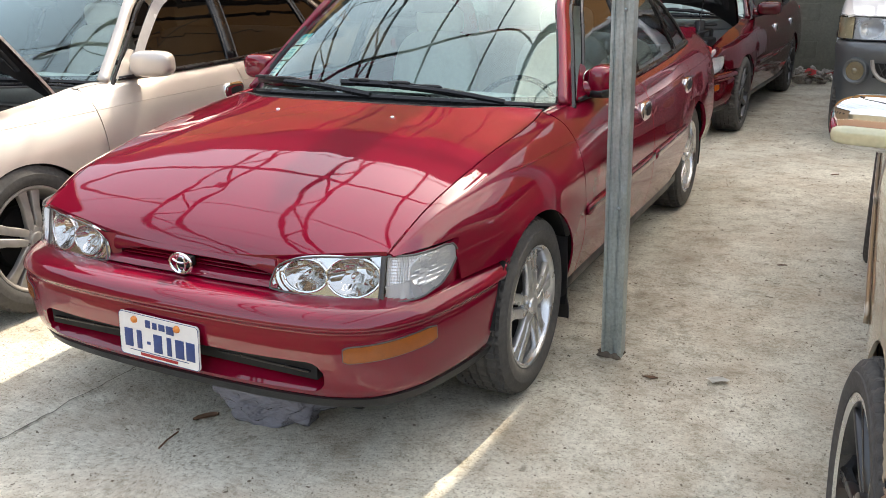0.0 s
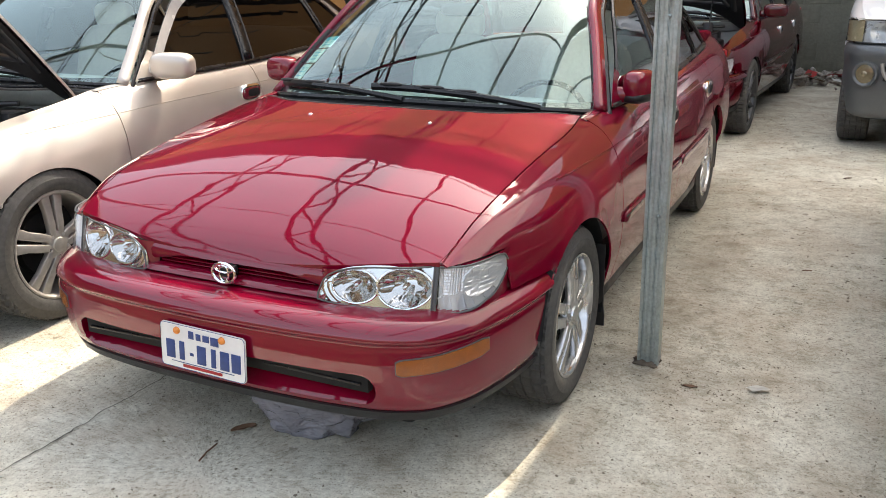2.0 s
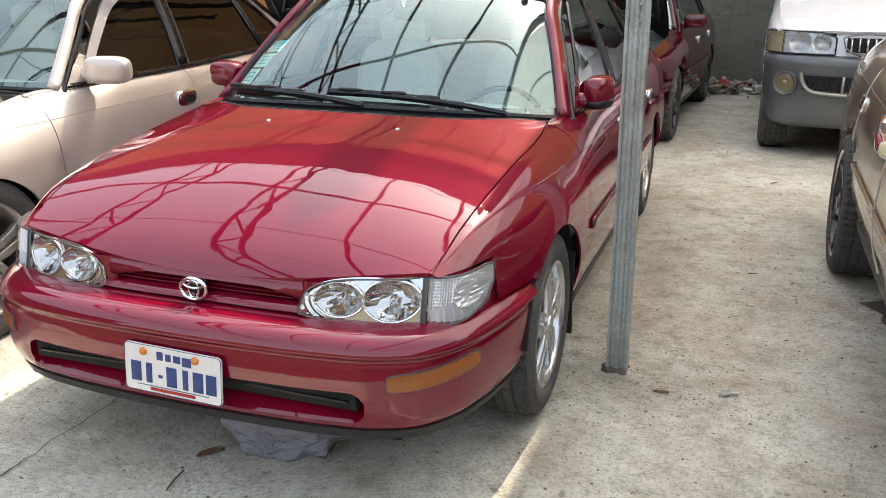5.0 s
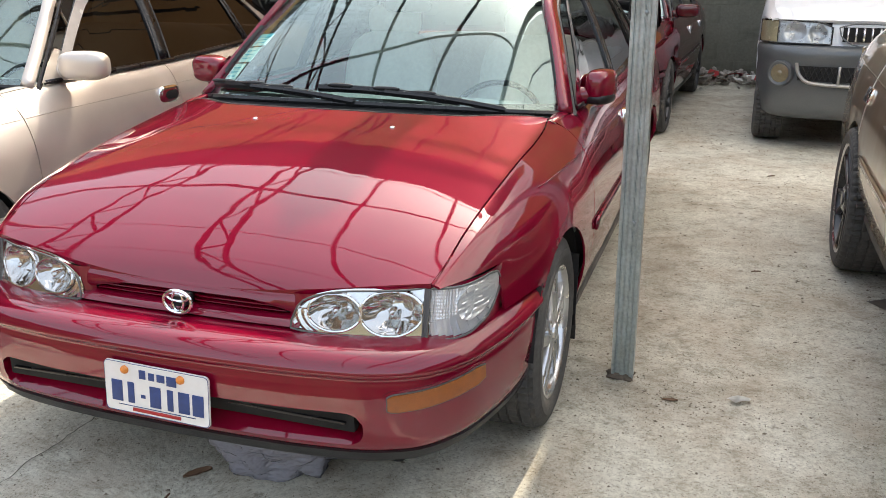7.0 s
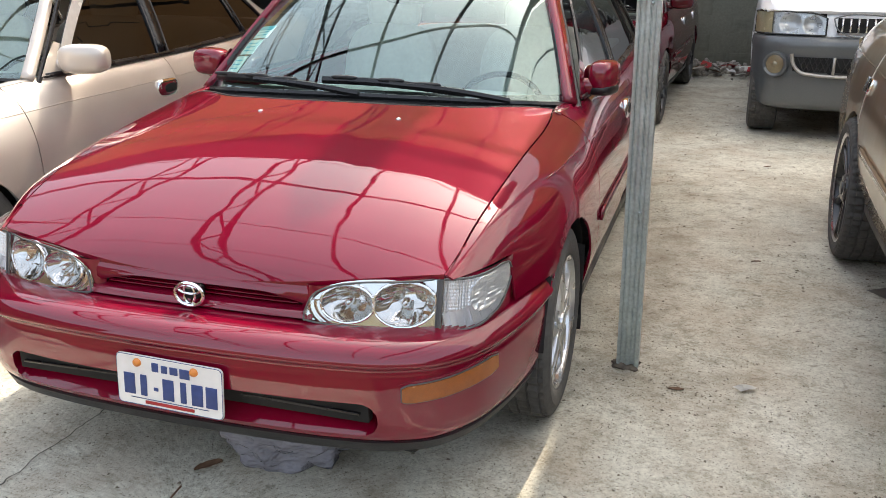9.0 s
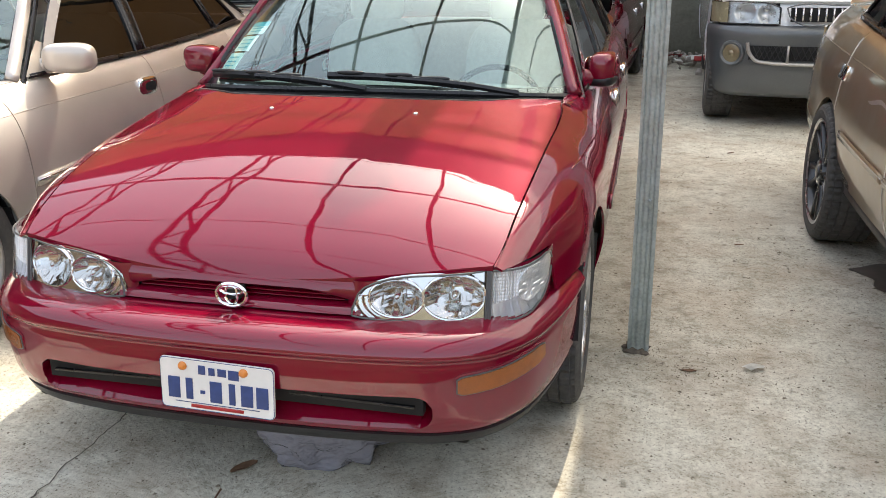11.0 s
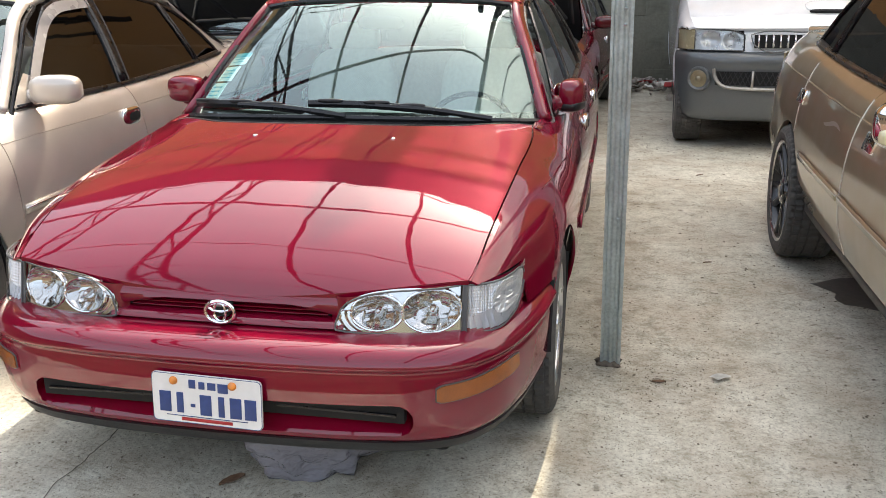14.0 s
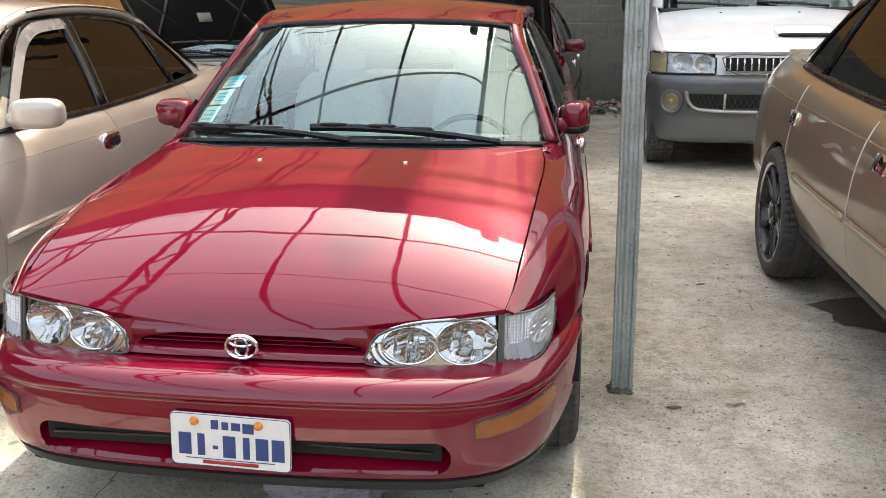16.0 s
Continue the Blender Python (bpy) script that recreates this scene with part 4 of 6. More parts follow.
def settled(p):
    """The body on its springs: the nose sits low and is a little blunter and narrower than the cabin."""
    fade = min(1.0, max(0.0, (1.2 - p[1]) / 0.7))
    dy = max(-0.008, 0.022 * (1 - (p[0] / 0.62) ** 2)) * min(1.0, max(0.0, (0.9 - p[1]) / 0.5))
    low = min(1.0, max(0.0, (p[2] - 0.20) / 0.06))
    return Vector((p[0] * (1 - 0.014 * fade), p[1] + dy, p[2] + float(SIT(p[1])[0]) * low))


def saloon(m, label, body, opts=None, group=""):
    o = {"wheels": "five", "hood_open": False, "glass": "tinted_light", "tall": 0.0, "mirror": None, "handle": "chrome", "visor": False, "detail": True, "moulding": None, "folded": False, "tyre": 0.298, "wheel_x": 0.822, "tail": "ink_red", "rear_out": 0.0, "wheel_w": 0.185, "sill": 1.0, "front_out": 0.0, "steer": 0.0, "box_handle": False, "edge_trim": None, "handle_y": (2.195, 3.090), "mirror_shift": (0, 0, 0), "brace": "charcoal"}
    o.update(opts or {})
    root = thing("parked_car", m, label, "car", group)
    # bumper, intake, plate carrier
    bump = part("front_bumper", front_bumper(), body, root, "painted wrap-round front bumper")
    lip = []
    for i in list(range(len(BUMP) - 2, 0, -2)) + list(range(0, len(BUMP) - 1, 2)):
        s = -1 if len(lip) < len(range(len(BUMP) - 2, 0, -2)) else 1
        lip.append([(s * q[0], q[1], q[2]) for q in (bumper_at(i, 0.034, 0.290), bumper_at(i, 0.045, 0.264), bumper_at(i, 0.062, 0.238), bumper_at(i, 0.11, 0.236))])
    part("lower_lip", grid(lip, flip=True, hem=0.01), "black", bump, "black plastic lower lip")
    # near-black backing block paints the shade inside the intake
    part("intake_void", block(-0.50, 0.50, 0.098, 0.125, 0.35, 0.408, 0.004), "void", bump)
    part("intake_bar", joined(block(-0.48, -0.02, 0.088, 0.10, 0.371, 0.378, 0.002), block(0.02, 0.48, 0.088, 0.10, 0.371, 0.378, 0.002)), "trim", bump)
    for s in (1, -1):
        headlight(root, s, body)
        amber_lamp(root, s, body)
    # grille between the lamps
    pinch = lambda x: min(1.0, max(0.0, (abs(x) - 0.17) / 0.14)) ** 1.4
    gr = part("grille", grid([[(x, float(LAMP_Y(x)) + dy, z - k * pinch(x)) for dy, z, k in ((0.050, 0.628, 0), (0.043, 0.623, 0), (0.036, 0.613, 0.004), (0.033, 0.606, 0.018), (0.037, 0.602, 0.024), (0.062, 0.600, 0.024))] for x in np.linspace(-0.315, 0.315, 40)], flip=True), body, root, "narrow slatted grille in body colour")
    part("grille_sill", grid([[(x, float(LAMP_Y(x)) + dy, z) for dy, z in ((0.055, 0.572), (0.026, 0.569), (0.016, 0.564), (0.010, 0.555), (0.03, 0.545))] for x in np.linspace(-0.325, 0.325, 40)], flip=True), body, gr)
    for z, w in ((0.579, 0.275), (0.590, 0.245)):
        part("grille_slat", grid([[(x, float(LAMP_Y(x)) + dy, z + dz) for dy, dz in ((0.062, 0.003), (0.046, 0.0022), (0.043, 0.001), (0.043, -0.001), (0.062, -0.002))] for x in np.linspace(-w, w, 24)], flip=True), body, gr)
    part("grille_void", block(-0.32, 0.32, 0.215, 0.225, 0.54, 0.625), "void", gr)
    ring = [(0.040 * math.cos(a), 0.148 + 0.05 * 0.03 * math.sin(a), 0.589 + 0.028 * math.sin(a)) for a in np.linspace(0, 2 * math.pi, 33)]
    em = part("emblem", tube(ring, 0.0048, 8, caps=False), "chrome", root, "chrome oval emblem")
    part("emblem_bar", tube([(0.0155 * math.cos(a), 0.149, 0.589 + 0.025 * math.sin(a)) for a in np.linspace(0, 2 * math.pi, 25)], 0.0036, 6, caps=False), "chrome", em)
    part("emblem_bar", tube([(0.031 * math.cos(a), 0.149, 0.601 + 0.010 * math.sin(a)) for a in np.linspace(0, 2 * math.pi, 25)], 0.0034, 6, caps=False), "chrome", em)
    part("emblem_mount", block(-0.02, 0.02, 0.15, 0.19, 0.575, 0.603, 0.004), "void", em)
    # hood
    hs = hood_sheet()
    hood_bm = grid(hs, flip=False, hem=0.012, depth=(0, 0, 1))
    under = grid(hood_sheet(20, 20, 0.012, 0.018), flip=True)
    if o["hood_open"]:
        R = Matrix.Translation((0, 1.20, 0.885)) @ Matrix.Rotation(radians(-o["hood_open"]), 4, "X") @ Matrix.Translation((0, -1.20, -0.885))
        moved(hood_bm, R)
        moved(under, R)
    hood = part("hood", hood_bm, body, root, "raised hood" if o["hood_open"] else "glossy closed hood")
    part("hood_liner", under, "cavity" if o["hood_open"] else "void", hood, "dark inner side")
    if o["hood_open"]:
        at = lambda x, y: (x, y, float(HOOD_Z(y)[0]) - float(HOOD_DROP(y)[0]) * CROWN(x / 0.67) - 0.022)
        for q in ([(-0.50, 0.40), (0.50, 0.40)], [(-0.55, 1.02), (0.55, 1.02)], [(-0.50, 0.40), (-0.12, 1.02)], [(0.50, 0.40), (0.12, 1.02)], [(-0.55, 1.04), (-0.20, 0.40)], [(0.55, 1.04), (0.20, 0.40)], [(-0.60, 0.36), (-0.60, 1.08)], [(0.60, 0.36), (0.60, 1.08)]):
            (xa, ya), (xb, yb) = q
            part("hood_brace", moved(tube([at(xa + (xb - xa) * k / 9, ya + (yb - ya) * k / 9) for k in range(10)], 0.020, 6, flat=0.5), R), o["brace"], hood, "pressed inner hood frame")
        part("hood_label", moved(block(-0.06, 0.06, 0.66, 0.75, at(0, 0.7)[2] - 0.010, at(0, 0.7)[2] - 0.002), R), "paper_dull", hood, "small pale label")
    for x in (0.262, -0.215):
        if not o["hood_open"]:
            part("washer_jet", blob(x, 0.957, float(HOOD_Z(0.957)[0]) - float(HOOD_DROP(0.957)[0]) * CROWN(x / 0.685) - 0.001, 0.008, 0.009, 0.006, 0.8, 12, 8), "chrome", hood)
    bay = part("engine_bay", block(-0.62, 0.62, 0.27, 1.18, 0.30, 0.56, 0.0), "void", root)
    if o["hood_open"]:
        for q in ((-0.3, 0.25, 0.5, 0.9, 0.56, 0.70), (0.3, 0.55, 0.75, 1.05, 0.56, 0.74), (-0.55, -0.35, 0.6, 0.85, 0.56, 0.72), (-0.5, 0.5, 1.0, 1.15, 0.56, 0.80), (-0.15, 0.1, 0.6, 0.8, 0.68, 0.76)):
            part("engine_block", block(*q, 0.02), "black" if q[0] != -0.55 else "dash", bay)
        part("hose", tube(spl([(-0.4, 0.5, 0.72), (-0.1, 0.42, 0.75), (0.2, 0.55, 0.74), (0.45, 0.9, 0.78)], 18), 0.018, 8), "black", bay)
        for k, (x, y, z, r, mt) in enumerate(((-0.42, 0.40, 0.64, 0.05, "dash"), (0.50, 0.70, 0.66, 0.055, "alloy_dusty"), (0.30, 0.36, 0.62, 0.04, "alloy_dusty"), (-0.1, 0.95, 0.78, 0.05, "dash"), (0.42, 0.98, 0.80, 0.045, "black"))):
            part("canister", moved(revolve([(-0.09, r * 0.9), (0.05, r), (0.07, r * 0.8), (0.075, 0.0)], 18), Matrix.Translation((x, y, z)) @ Matrix.Rotation(-math.pi / 2, 4, "Y")), mt, bay)
        for P in ([(0.1, 0.4, 0.73), (0.3, 0.5, 0.76), (0.52, 0.85, 0.80)], [(-0.5, 0.9, 0.78), (0.0, 0.84, 0.82), (0.55, 1.02, 0.84)], [(0.2, 0.62, 0.78), (0.36, 0.8, 0.82), (0.25, 1.05, 0.83)]):
            part("hose", tube(spl(P, 14), 0.011, 8), "alloy_dusty" if P[0][0] == 0.2 else "black", bay)
        for x in (-0.605, 0.605):
            part("inner_wing", block(x - 0.035, x + 0.035, 0.32, 1.15, 0.52, 0.70, 0.015), body, bay)
        part("prop_rod", tube([(0.55, 0.36, 0.66), (0.50, 0.74, 1.12)], 0.005, 6), "trim", bay)
    # flanks
    both(front_fender, root, "front_fender", body)
    fd = both(lambda: flank_panel(1.285, 2.29, 52), root, "front_door", body)
    rd = both(lambda: flank_panel(2.29, 3.20, 58), root, "rear_door", body)
    both(lambda: flank_panel(3.20, 4.22, 58), root, "rear_fender", body)
    both(lambda: ribbon([(flank_x(y, 0.30) - 0.004, y, 0.272) for y in np.linspace(1.19, 3.0, 20)], (0, 0, 0.055), 0.03, (-1, 0, 0)), root, "sill", "black")
    for doors, y0, y1, hy in ((fd, 1.292, 2.283, o["handle_y"][0]), (rd, 2.297, 3.01, o["handle_y"][1])):
        for d, s in zip(doors, (1, -1)):
            P = [(s * (flank_x(y, 0.535) + 0.001), y, 0.520 + 0.012 * (y - 1.2)) for y in np.linspace(y0 + 0.004, y1 - 0.004, 14)]
            part("side_moulding", ribbon(P, (0, 0, 0.034), 0.009, (s, 0, 0)), body, d, "slim rubbing strip")
            part("moulding_line", ribbon([(p[0] + s * 0.009, p[1], p[2] + 0.004) for p in P], (0, 0, 0.006), 0.0012, (s, 0, 0)), o["moulding"] or "trim", d)
            x = flank_x(hy, 0.745)
            if o["box_handle"]:
                tilt = Matrix.Translation((s * x, hy, 0.748)) @ Matrix.Rotation(radians(-18 * s), 4, "Y")
                hd = part("door_handle", moved(block(-0.012, 0.007, -0.056, 0.056, -0.029, 0.029, 0.006), tilt), o["handle"], d, "chrome flap handle")
                part("handle_cup", moved(block(0.004, 0.0085, -0.044, 0.044, -0.004, 0.021, 0.0018), tilt), "void", hd)
                part("handle_flap", moved(block(0.005, 0.0125, -0.046, 0.046, -0.021, -0.003, 0.003), tilt), o["handle"], hd)
                continue
            hd = part("door_handle", moved(blob(0, 0, 0, 0.017, 0.080, 0.043, 0.6, 28, 14), Matrix.Translation((s * (x - 0.003), hy, 0.748))), o["handle"], d, "door handle in an oval cup")
            part("handle_cup", moved(blob(0, 0, 0, 0.004, 0.053, 0.024, 0.65, 24, 8), Matrix.Translation((s * (x + 0.0105), hy + 0.004, 0.748))), "void", hd)
    if o["edge_trim"]:
        for y in (2.290, 3.197):
            for s in (1, -1):
                P = [(s * (p[0] + 0.0005), p[1], p[2]) for p in flank_rows([y], 26)[0][2:]]
                part("edge_trim", tube([q for q in P if not in_arch(Vector(q), ARCH + 0.005)], 0.0032, 6), o["edge_trim"], root, "worn pale door edge")
    # pressed line along the shoulder
    for s in (1, -1):
        for y0, y1 in ((0.80, 1.279), (1.291, 2.284), (2.296, 3.194), (3.206, 3.95)):
            P = [(s * (flank_x(y, 0.765 + 0.018 * (y - 0.93)) - 0.0012), y, 0.765 + 0.018 * (y - 0.93)) for y in np.linspace(y0, y1, 14)]
            part("swage_line", tube(P, 0.0035, 6), body, root)
    # wheels, arches, flaps
    for y in (HUB_F, HUB_R):
        for s in (1, -1):
            wheel(root, s, y, o["wheels"], o["tyre"], o["tyre"] - (0.095 if o["wheels"].startswith("five") else 0.073), o["wheel_x"] + (o["rear_out"] if y == HUB_R else o["front_out"]), o["wheel_w"], o["steer"] if y == HUB_F else 0.0)
            bm = bmesh.new()
            rings = []
            for a in np.linspace(-0.35, math.pi - 0.12, 24):
                rings.append([bm.verts.new((s * x, y + math.cos(a) * r, HUB_Z + math.sin(a) * r)) for x, r in ((0.812, ARCH + 0.004), (0.79, ARCH + 0.012), (0.55, ARCH + 0.012))])
            for p, q in zip(rings, rings[1:]):
                for k in range(2):
                    bm.faces.new((p[k], p[k + 1], q[k + 1], q[k]))
            inner = [r[2] for r in rings]
            bm.faces.new(inner)
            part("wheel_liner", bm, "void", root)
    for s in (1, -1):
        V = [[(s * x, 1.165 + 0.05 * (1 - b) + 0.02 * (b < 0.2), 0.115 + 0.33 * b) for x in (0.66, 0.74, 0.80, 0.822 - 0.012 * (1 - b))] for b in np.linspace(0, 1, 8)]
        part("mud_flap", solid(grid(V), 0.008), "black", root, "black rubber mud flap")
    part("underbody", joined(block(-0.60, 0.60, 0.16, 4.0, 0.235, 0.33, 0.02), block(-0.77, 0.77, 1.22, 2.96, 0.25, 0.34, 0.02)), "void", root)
    # cabin frame
    both(lambda: ribbon([tuple(p) for p in spl(RAIL[:5], 24)], (0.034, 0.030, -0.018), 0.03, (0.55, -0.35, 0.55)), root, "windscreen_pillar", body)
    both(lambda: tube([tuple(p + np.array([0.012, 0, -0.004])) for p in spl(RAIL[4:10], 26)], 0.022, 10), root, "roof_rail", body)
    both(lambda: tube([tuple(p + np.array([0.034, 0.022, -0.012])) for p in spl(RAIL[:5], 24)], 0.011, 6), root, "window_channel", "trim")
    roof_rows = []
    for y in np.linspace(1.825, 3.235, 34):
        zr = float(np.interp(y, [p[1] for p in _rl], [p[2] for p in _rl])) if y > 1.93 else 1.262
        xr = float(np.interp(max(y, 1.93), _rl[:, 1], _rl[:, 0]))
        row = []
        for a in np.linspace(-1, 1, 25):
            yy = y + (0.078 * a * a * max(0, 1 - (y - 1.825) / 0.35))
            zc = 1.290 + 0.090 * math.sin(math.pi * min(1, max(0, (y - 1.825) / 1.5)) ** 0.8) - 0.02 * ((y - 1.825) / 1.41) ** 3
            row.append((a * (xr + 0.012), yy, zr + 0.014 + (zc - zr - 0.010) * (1 - abs(a) ** 2.4)))
        roof_rows.append(row)
    roof = part("roof", grid(roof_rows, hem=0.02, out=(0, 0, 1)), body, root)
    for s in (1, -1):
        part("roof_gutter", tube([(s * (p[0] + 0.028), p[1], p[2] + 0.006) for p in spl(RAIL[5:10], 20)], 0.006, 6), "trim", roof)
    # windscreen and its furniture
    ws = part("windscreen", grid([[screen_point(a, b) for b in np.linspace(0, 1, 14)] for a in np.linspace(-1, 1, 31)]), "screen", root, "pale windscreen reflecting the sky")
    ws.visible_shadow = False
    rim = [screen_lift(a, 0, 0.002) for a in np.linspace(-1, 1, 30)] + [screen_lift(1, b, 0.002) for b in np.linspace(0, 1, 14)] + [screen_lift(a, 1, 0.002) for a in np.linspace(1, -1, 30)] + [screen_lift(-1, b, 0.002) for b in np.linspace(1, 0, 14)]
    part("screen_seal", tube(rim, 0.011, 6, caps=False), "trim", ws, "black rubber seal")
    part("screen_border", grid([[screen_lift(a, b, -0.003) for b in (0.0, 0.02, 0.045 + 0.03 * a ** 4)] for a in np.linspace(-1, 1, 31)]), "trim", ws, "black printed lower border")
    cowl, edge = [], []
    for k in range(41):
        x = -0.674 + 1.348 * k / 40
        y0 = float(HOOD_REAR(abs(x) / 0.676)[0])
        z0 = float(HOOD_Z(y0)[0]) - float(HOOD_DROP(y0)[0]) * CROWN(abs(x) / 0.676)
        y1, z1 = float(np.interp(x, WS_LO[:, 0], WS_LO[:, 1])), float(np.interp(x, WS_LO[:, 0], WS_LO[:, 2]))
        edge.append((x, y0 + 0.006, z0 - 0.004))
        cowl.append([(x, y0 - 0.012, z0 - 0.018), (x, y0 + 0.004, z0 - 0.014), (x, (y0 + y1) / 2, (z0 + z1) / 2 - 0.024), (x, y1 - 0.004, z1 - 0.008), (x, y1 + 0.02, z1 - 0.002)])
    cp = part("cowl_panel", grid(cowl, out=(0, 0, 1)), "black", root, "black vented cowl below the windscreen")
    if o["detail"]:
        E = np.array(edge)
        part("hood_seal", tube([tuple(q) for q in E], 0.006, 6), "trim", cp, "black rubber seal along the hood")
        teeth = []
        for x in np.arange(-0.63, 0.631, 0.009):
            y, z = float(np.interp(x, E[:, 0], E[:, 1])), float(np.interp(x, E[:, 0], E[:, 2]))
            teeth.append(block(x - 0.002, x + 0.002, y, y + 0.006, z + 0.003, z + 0.0062))
        part("cowl_ribs", joined(*teeth), "seal", cp, "row of fine pale vent ribs", smooth=False)
    for s in (1, -1):
        f = (lambda b: b) if s > 0 else mirror_x
        V = []
        for y, xi, zi in ((1.274, 0.6800, 0.8650), (1.30, 0.6765, 0.8680), (1.36, 0.6740, 0.8715), (1.42, 0.6820, 0.8730), (1.48, 0.6950, 0.8740)):
            xo, zo = float(EDGE_X(y)[0]) + 0.003, float(EDGE(y)[0]) + 0.0015
            V.append([(xi, y, zi - 0.022), (xi, y, zi - 0.003), (xi + 0.004, y, zi), ((xi + xo) / 2, y, (zi + zo) / 2 + 0.002), (xo, y, zo)])
        part("fender_tail", f(grid(V, out=(0, 0, 1))), body, root)
    for a0, a1, piv in ((-0.92, -0.20, 0.02), (-0.18, 0.52, 0.72)):
        pts = [screen_lift(a0 + (a1 - a0) * k / 12, 0.070 - 0.045 * (k / 12) + 0.016 * math.sin(math.pi * k / 12), 0.020) for k in range(13)]
        wp = part("wiper", tube(pts, 0.0115, 6, flat=1.3), "trim", root, "black windscreen wiper")
        part("wiper_blade", ribbon([(p[0], p[1] + 0.004, p[2] - 0.006) for p in pts], (0, 0.010, 0.008), 0.006, (0, -0.5, 0.8)), "black", wp)
        for f in (0.22, 0.5, 0.78):
            q = pts[int(f * 12)]
            part("wiper_bridge", blob(q[0], q[1] - 0.006, q[2] + 0.012, 0.050, 0.008, 0.007, 0.7, 12, 8), "black", wp)
        mid = screen_lift((a0 + a1) / 2, 0.045, 0.034)
        end = screen_lift(min(piv, 0.78), 0.0, 0.012)
        part("wiper_arm", tube(spl([mid, screen_lift((a0 + a1) / 2 + (piv - (a0 + a1) / 2) * 0.5, 0.025, 0.032), end], 12), 0.009, 6, 0.012), "trim", wp)
    # side glass
    for s in (1, -1):
        f = (lambda b: b) if s > 0 else mirror_x
        for nm, poly in (("front_window", FRONT_PANE), ("rear_window", REAR_PANE), ("quarter_window", QUARTER_PANE)):
            pn = part(nm, f(pane(poly)), o["glass"], root, "side window")
            part("window_seal", f(edge_frame(poly, 0.008)), "trim", pn)
        part("door_pillar", f(ribbon([(green_x(2.305, z) - 0.004, 2.305 + 0.0085 * k, z) for k, z in enumerate(np.linspace(0.885, 1.29, 8))], (0, 0.075, 0), 0.012, (1, 0, 0.3))), "trim", root, "black centre pillar")
        part("quarter_pillar", f(ribbon([(green_x(3.115 - 0.105 * k / 7, z) - 0.002, 3.115 - 0.105 * k / 7, z) for k, z in enumerate(np.linspace(0.92, 1.235, 8))], (0, 0.03, 0), 0.008, (1, 0, 0.3))), "trim", root)
        part("belt_moulding", f(ribbon([(green_x(y, BELT_Z(y) + 0.006) + 0.004, y, BELT_Z(y) + 0.004) for y in np.linspace(1.50, 3.47, 22)], (0, 0, 0.018), 0.008, (1, 0, 0.2))), "trim", root)
        cp = []
        for k in range(12):
            u = k / 11
            y0, z0 = 3.16 + 0.30 * u, 1.245 - 0.30 * u
            p = _rl[int(np.interp(3.10 + 0.62 * u, _rl[:, 1], np.arange(200)))]
            fr = np.array([green_x(y0, z0), y0, z0])
            cp.append([tuple(fr + (p - fr) * w + np.array([0.012 * math.sin(math.pi * w), 0, 0])) for w in np.linspace(0, 1, 6)])
        part("rear_pillar", f(grid(cp, hem=0.012, out=(1, 0, 0.3))), body, root)
        if o["visor"]:
            vz = spl([(1.60, 0.90), (1.70, 1.005), (1.81, 1.10), (1.93, 1.185), (2.05, 1.232), (2.18, 1.246), (2.31, 1.252)], 22)
            tv = np.gradient(vz, axis=0)
            tv /= np.linalg.norm(tv, axis=1)[:, None]
            V = [[(green_x(y + ty_z * w, z - ty_y * w) + 0.006 + 0.016 * min(1, (0.06 - w) / 0.02 if w > 0.04 else 1), y + ty_z * w, z - ty_y * w) for w in (-0.032, -0.022, -0.010, 0.002, 0.012)] for (y, z), (ty_y, ty_z) in zip(vz, tv)]
            part("window_visor", f(grid(V, out=(1, 0, 0.3))), "visor", root, "smoked rain visor, sky sheen put in its pale colour")
    # mirrors
    mm = o["mirror"] or body
    for s in (1, -1):
        f = (lambda b: b) if s > 0 else mirror_x
        mpose = pose(0.792, 1.655, 0.936, 0, 0, 78) if s > 0 and o["folded"] else pose(0.785 if o["folded"] else 0.846, 1.605, 0.946 if o["folded"] else 0.936, 0, 0, 14)
        mpose = Matrix.Translation(o["mirror_shift"]) @ mpose
        mr = part("wing_mirror", f(moved(blob(0, 0, 0, *((0.080, 0.046, 0.060) if mpose[0][0] < 0.6 else ((0.080, 0.052, 0.054) if o["folded"] else (0.100, 0.056, 0.058))), 0.62, 32, 18), mpose)), mm, root, "wing mirror")
        if s > 0 and o["folded"]:
            part("mirror_base", f(moved(blob(0, 0, 0, 0.070, 0.0465, 0.024, 0.6, 24, 10), mpose @ Matrix.Translation((-0.008, 0, -0.040)))), "trim", mr, "black lower shell")
        part("mirror_foot", f(tube(spl([(0.715, 1.60, 0.905), (0.74, 1.605, 0.905), (0.775 if s > 0 and o["folded"] else 0.80, 1.61, 0.910)], 8), 0.028, 12, 0.022, flat=1.2)), body, mr)
        part("mirror_sail", f(pane([(1.478, 0.876), (1.548, 0.948), (1.615, 1.000), (1.655, 0.985), (1.665, 0.884)], 0.012)), body, mr)
        part("mirror_glass", f(moved(blob(0, 0, 0, 0.072, 0.004, 0.040, 0.6, 24, 10), mpose @ Matrix.Translation((0.004, 0.056, 0)))), "chrome", mr)
        if o["mirror"] == "chrome":
            part("mirror_indicator", f(moved(blob(0, 0, 0, 0.078, 0.020, 0.020, 0.5, 24, 8), mpose @ Matrix.Translation((0.008, -0.046, -0.022)))), "pale_lens", mr, "pale yellow ribbed indicator lens")
    # rear end
    deck = []
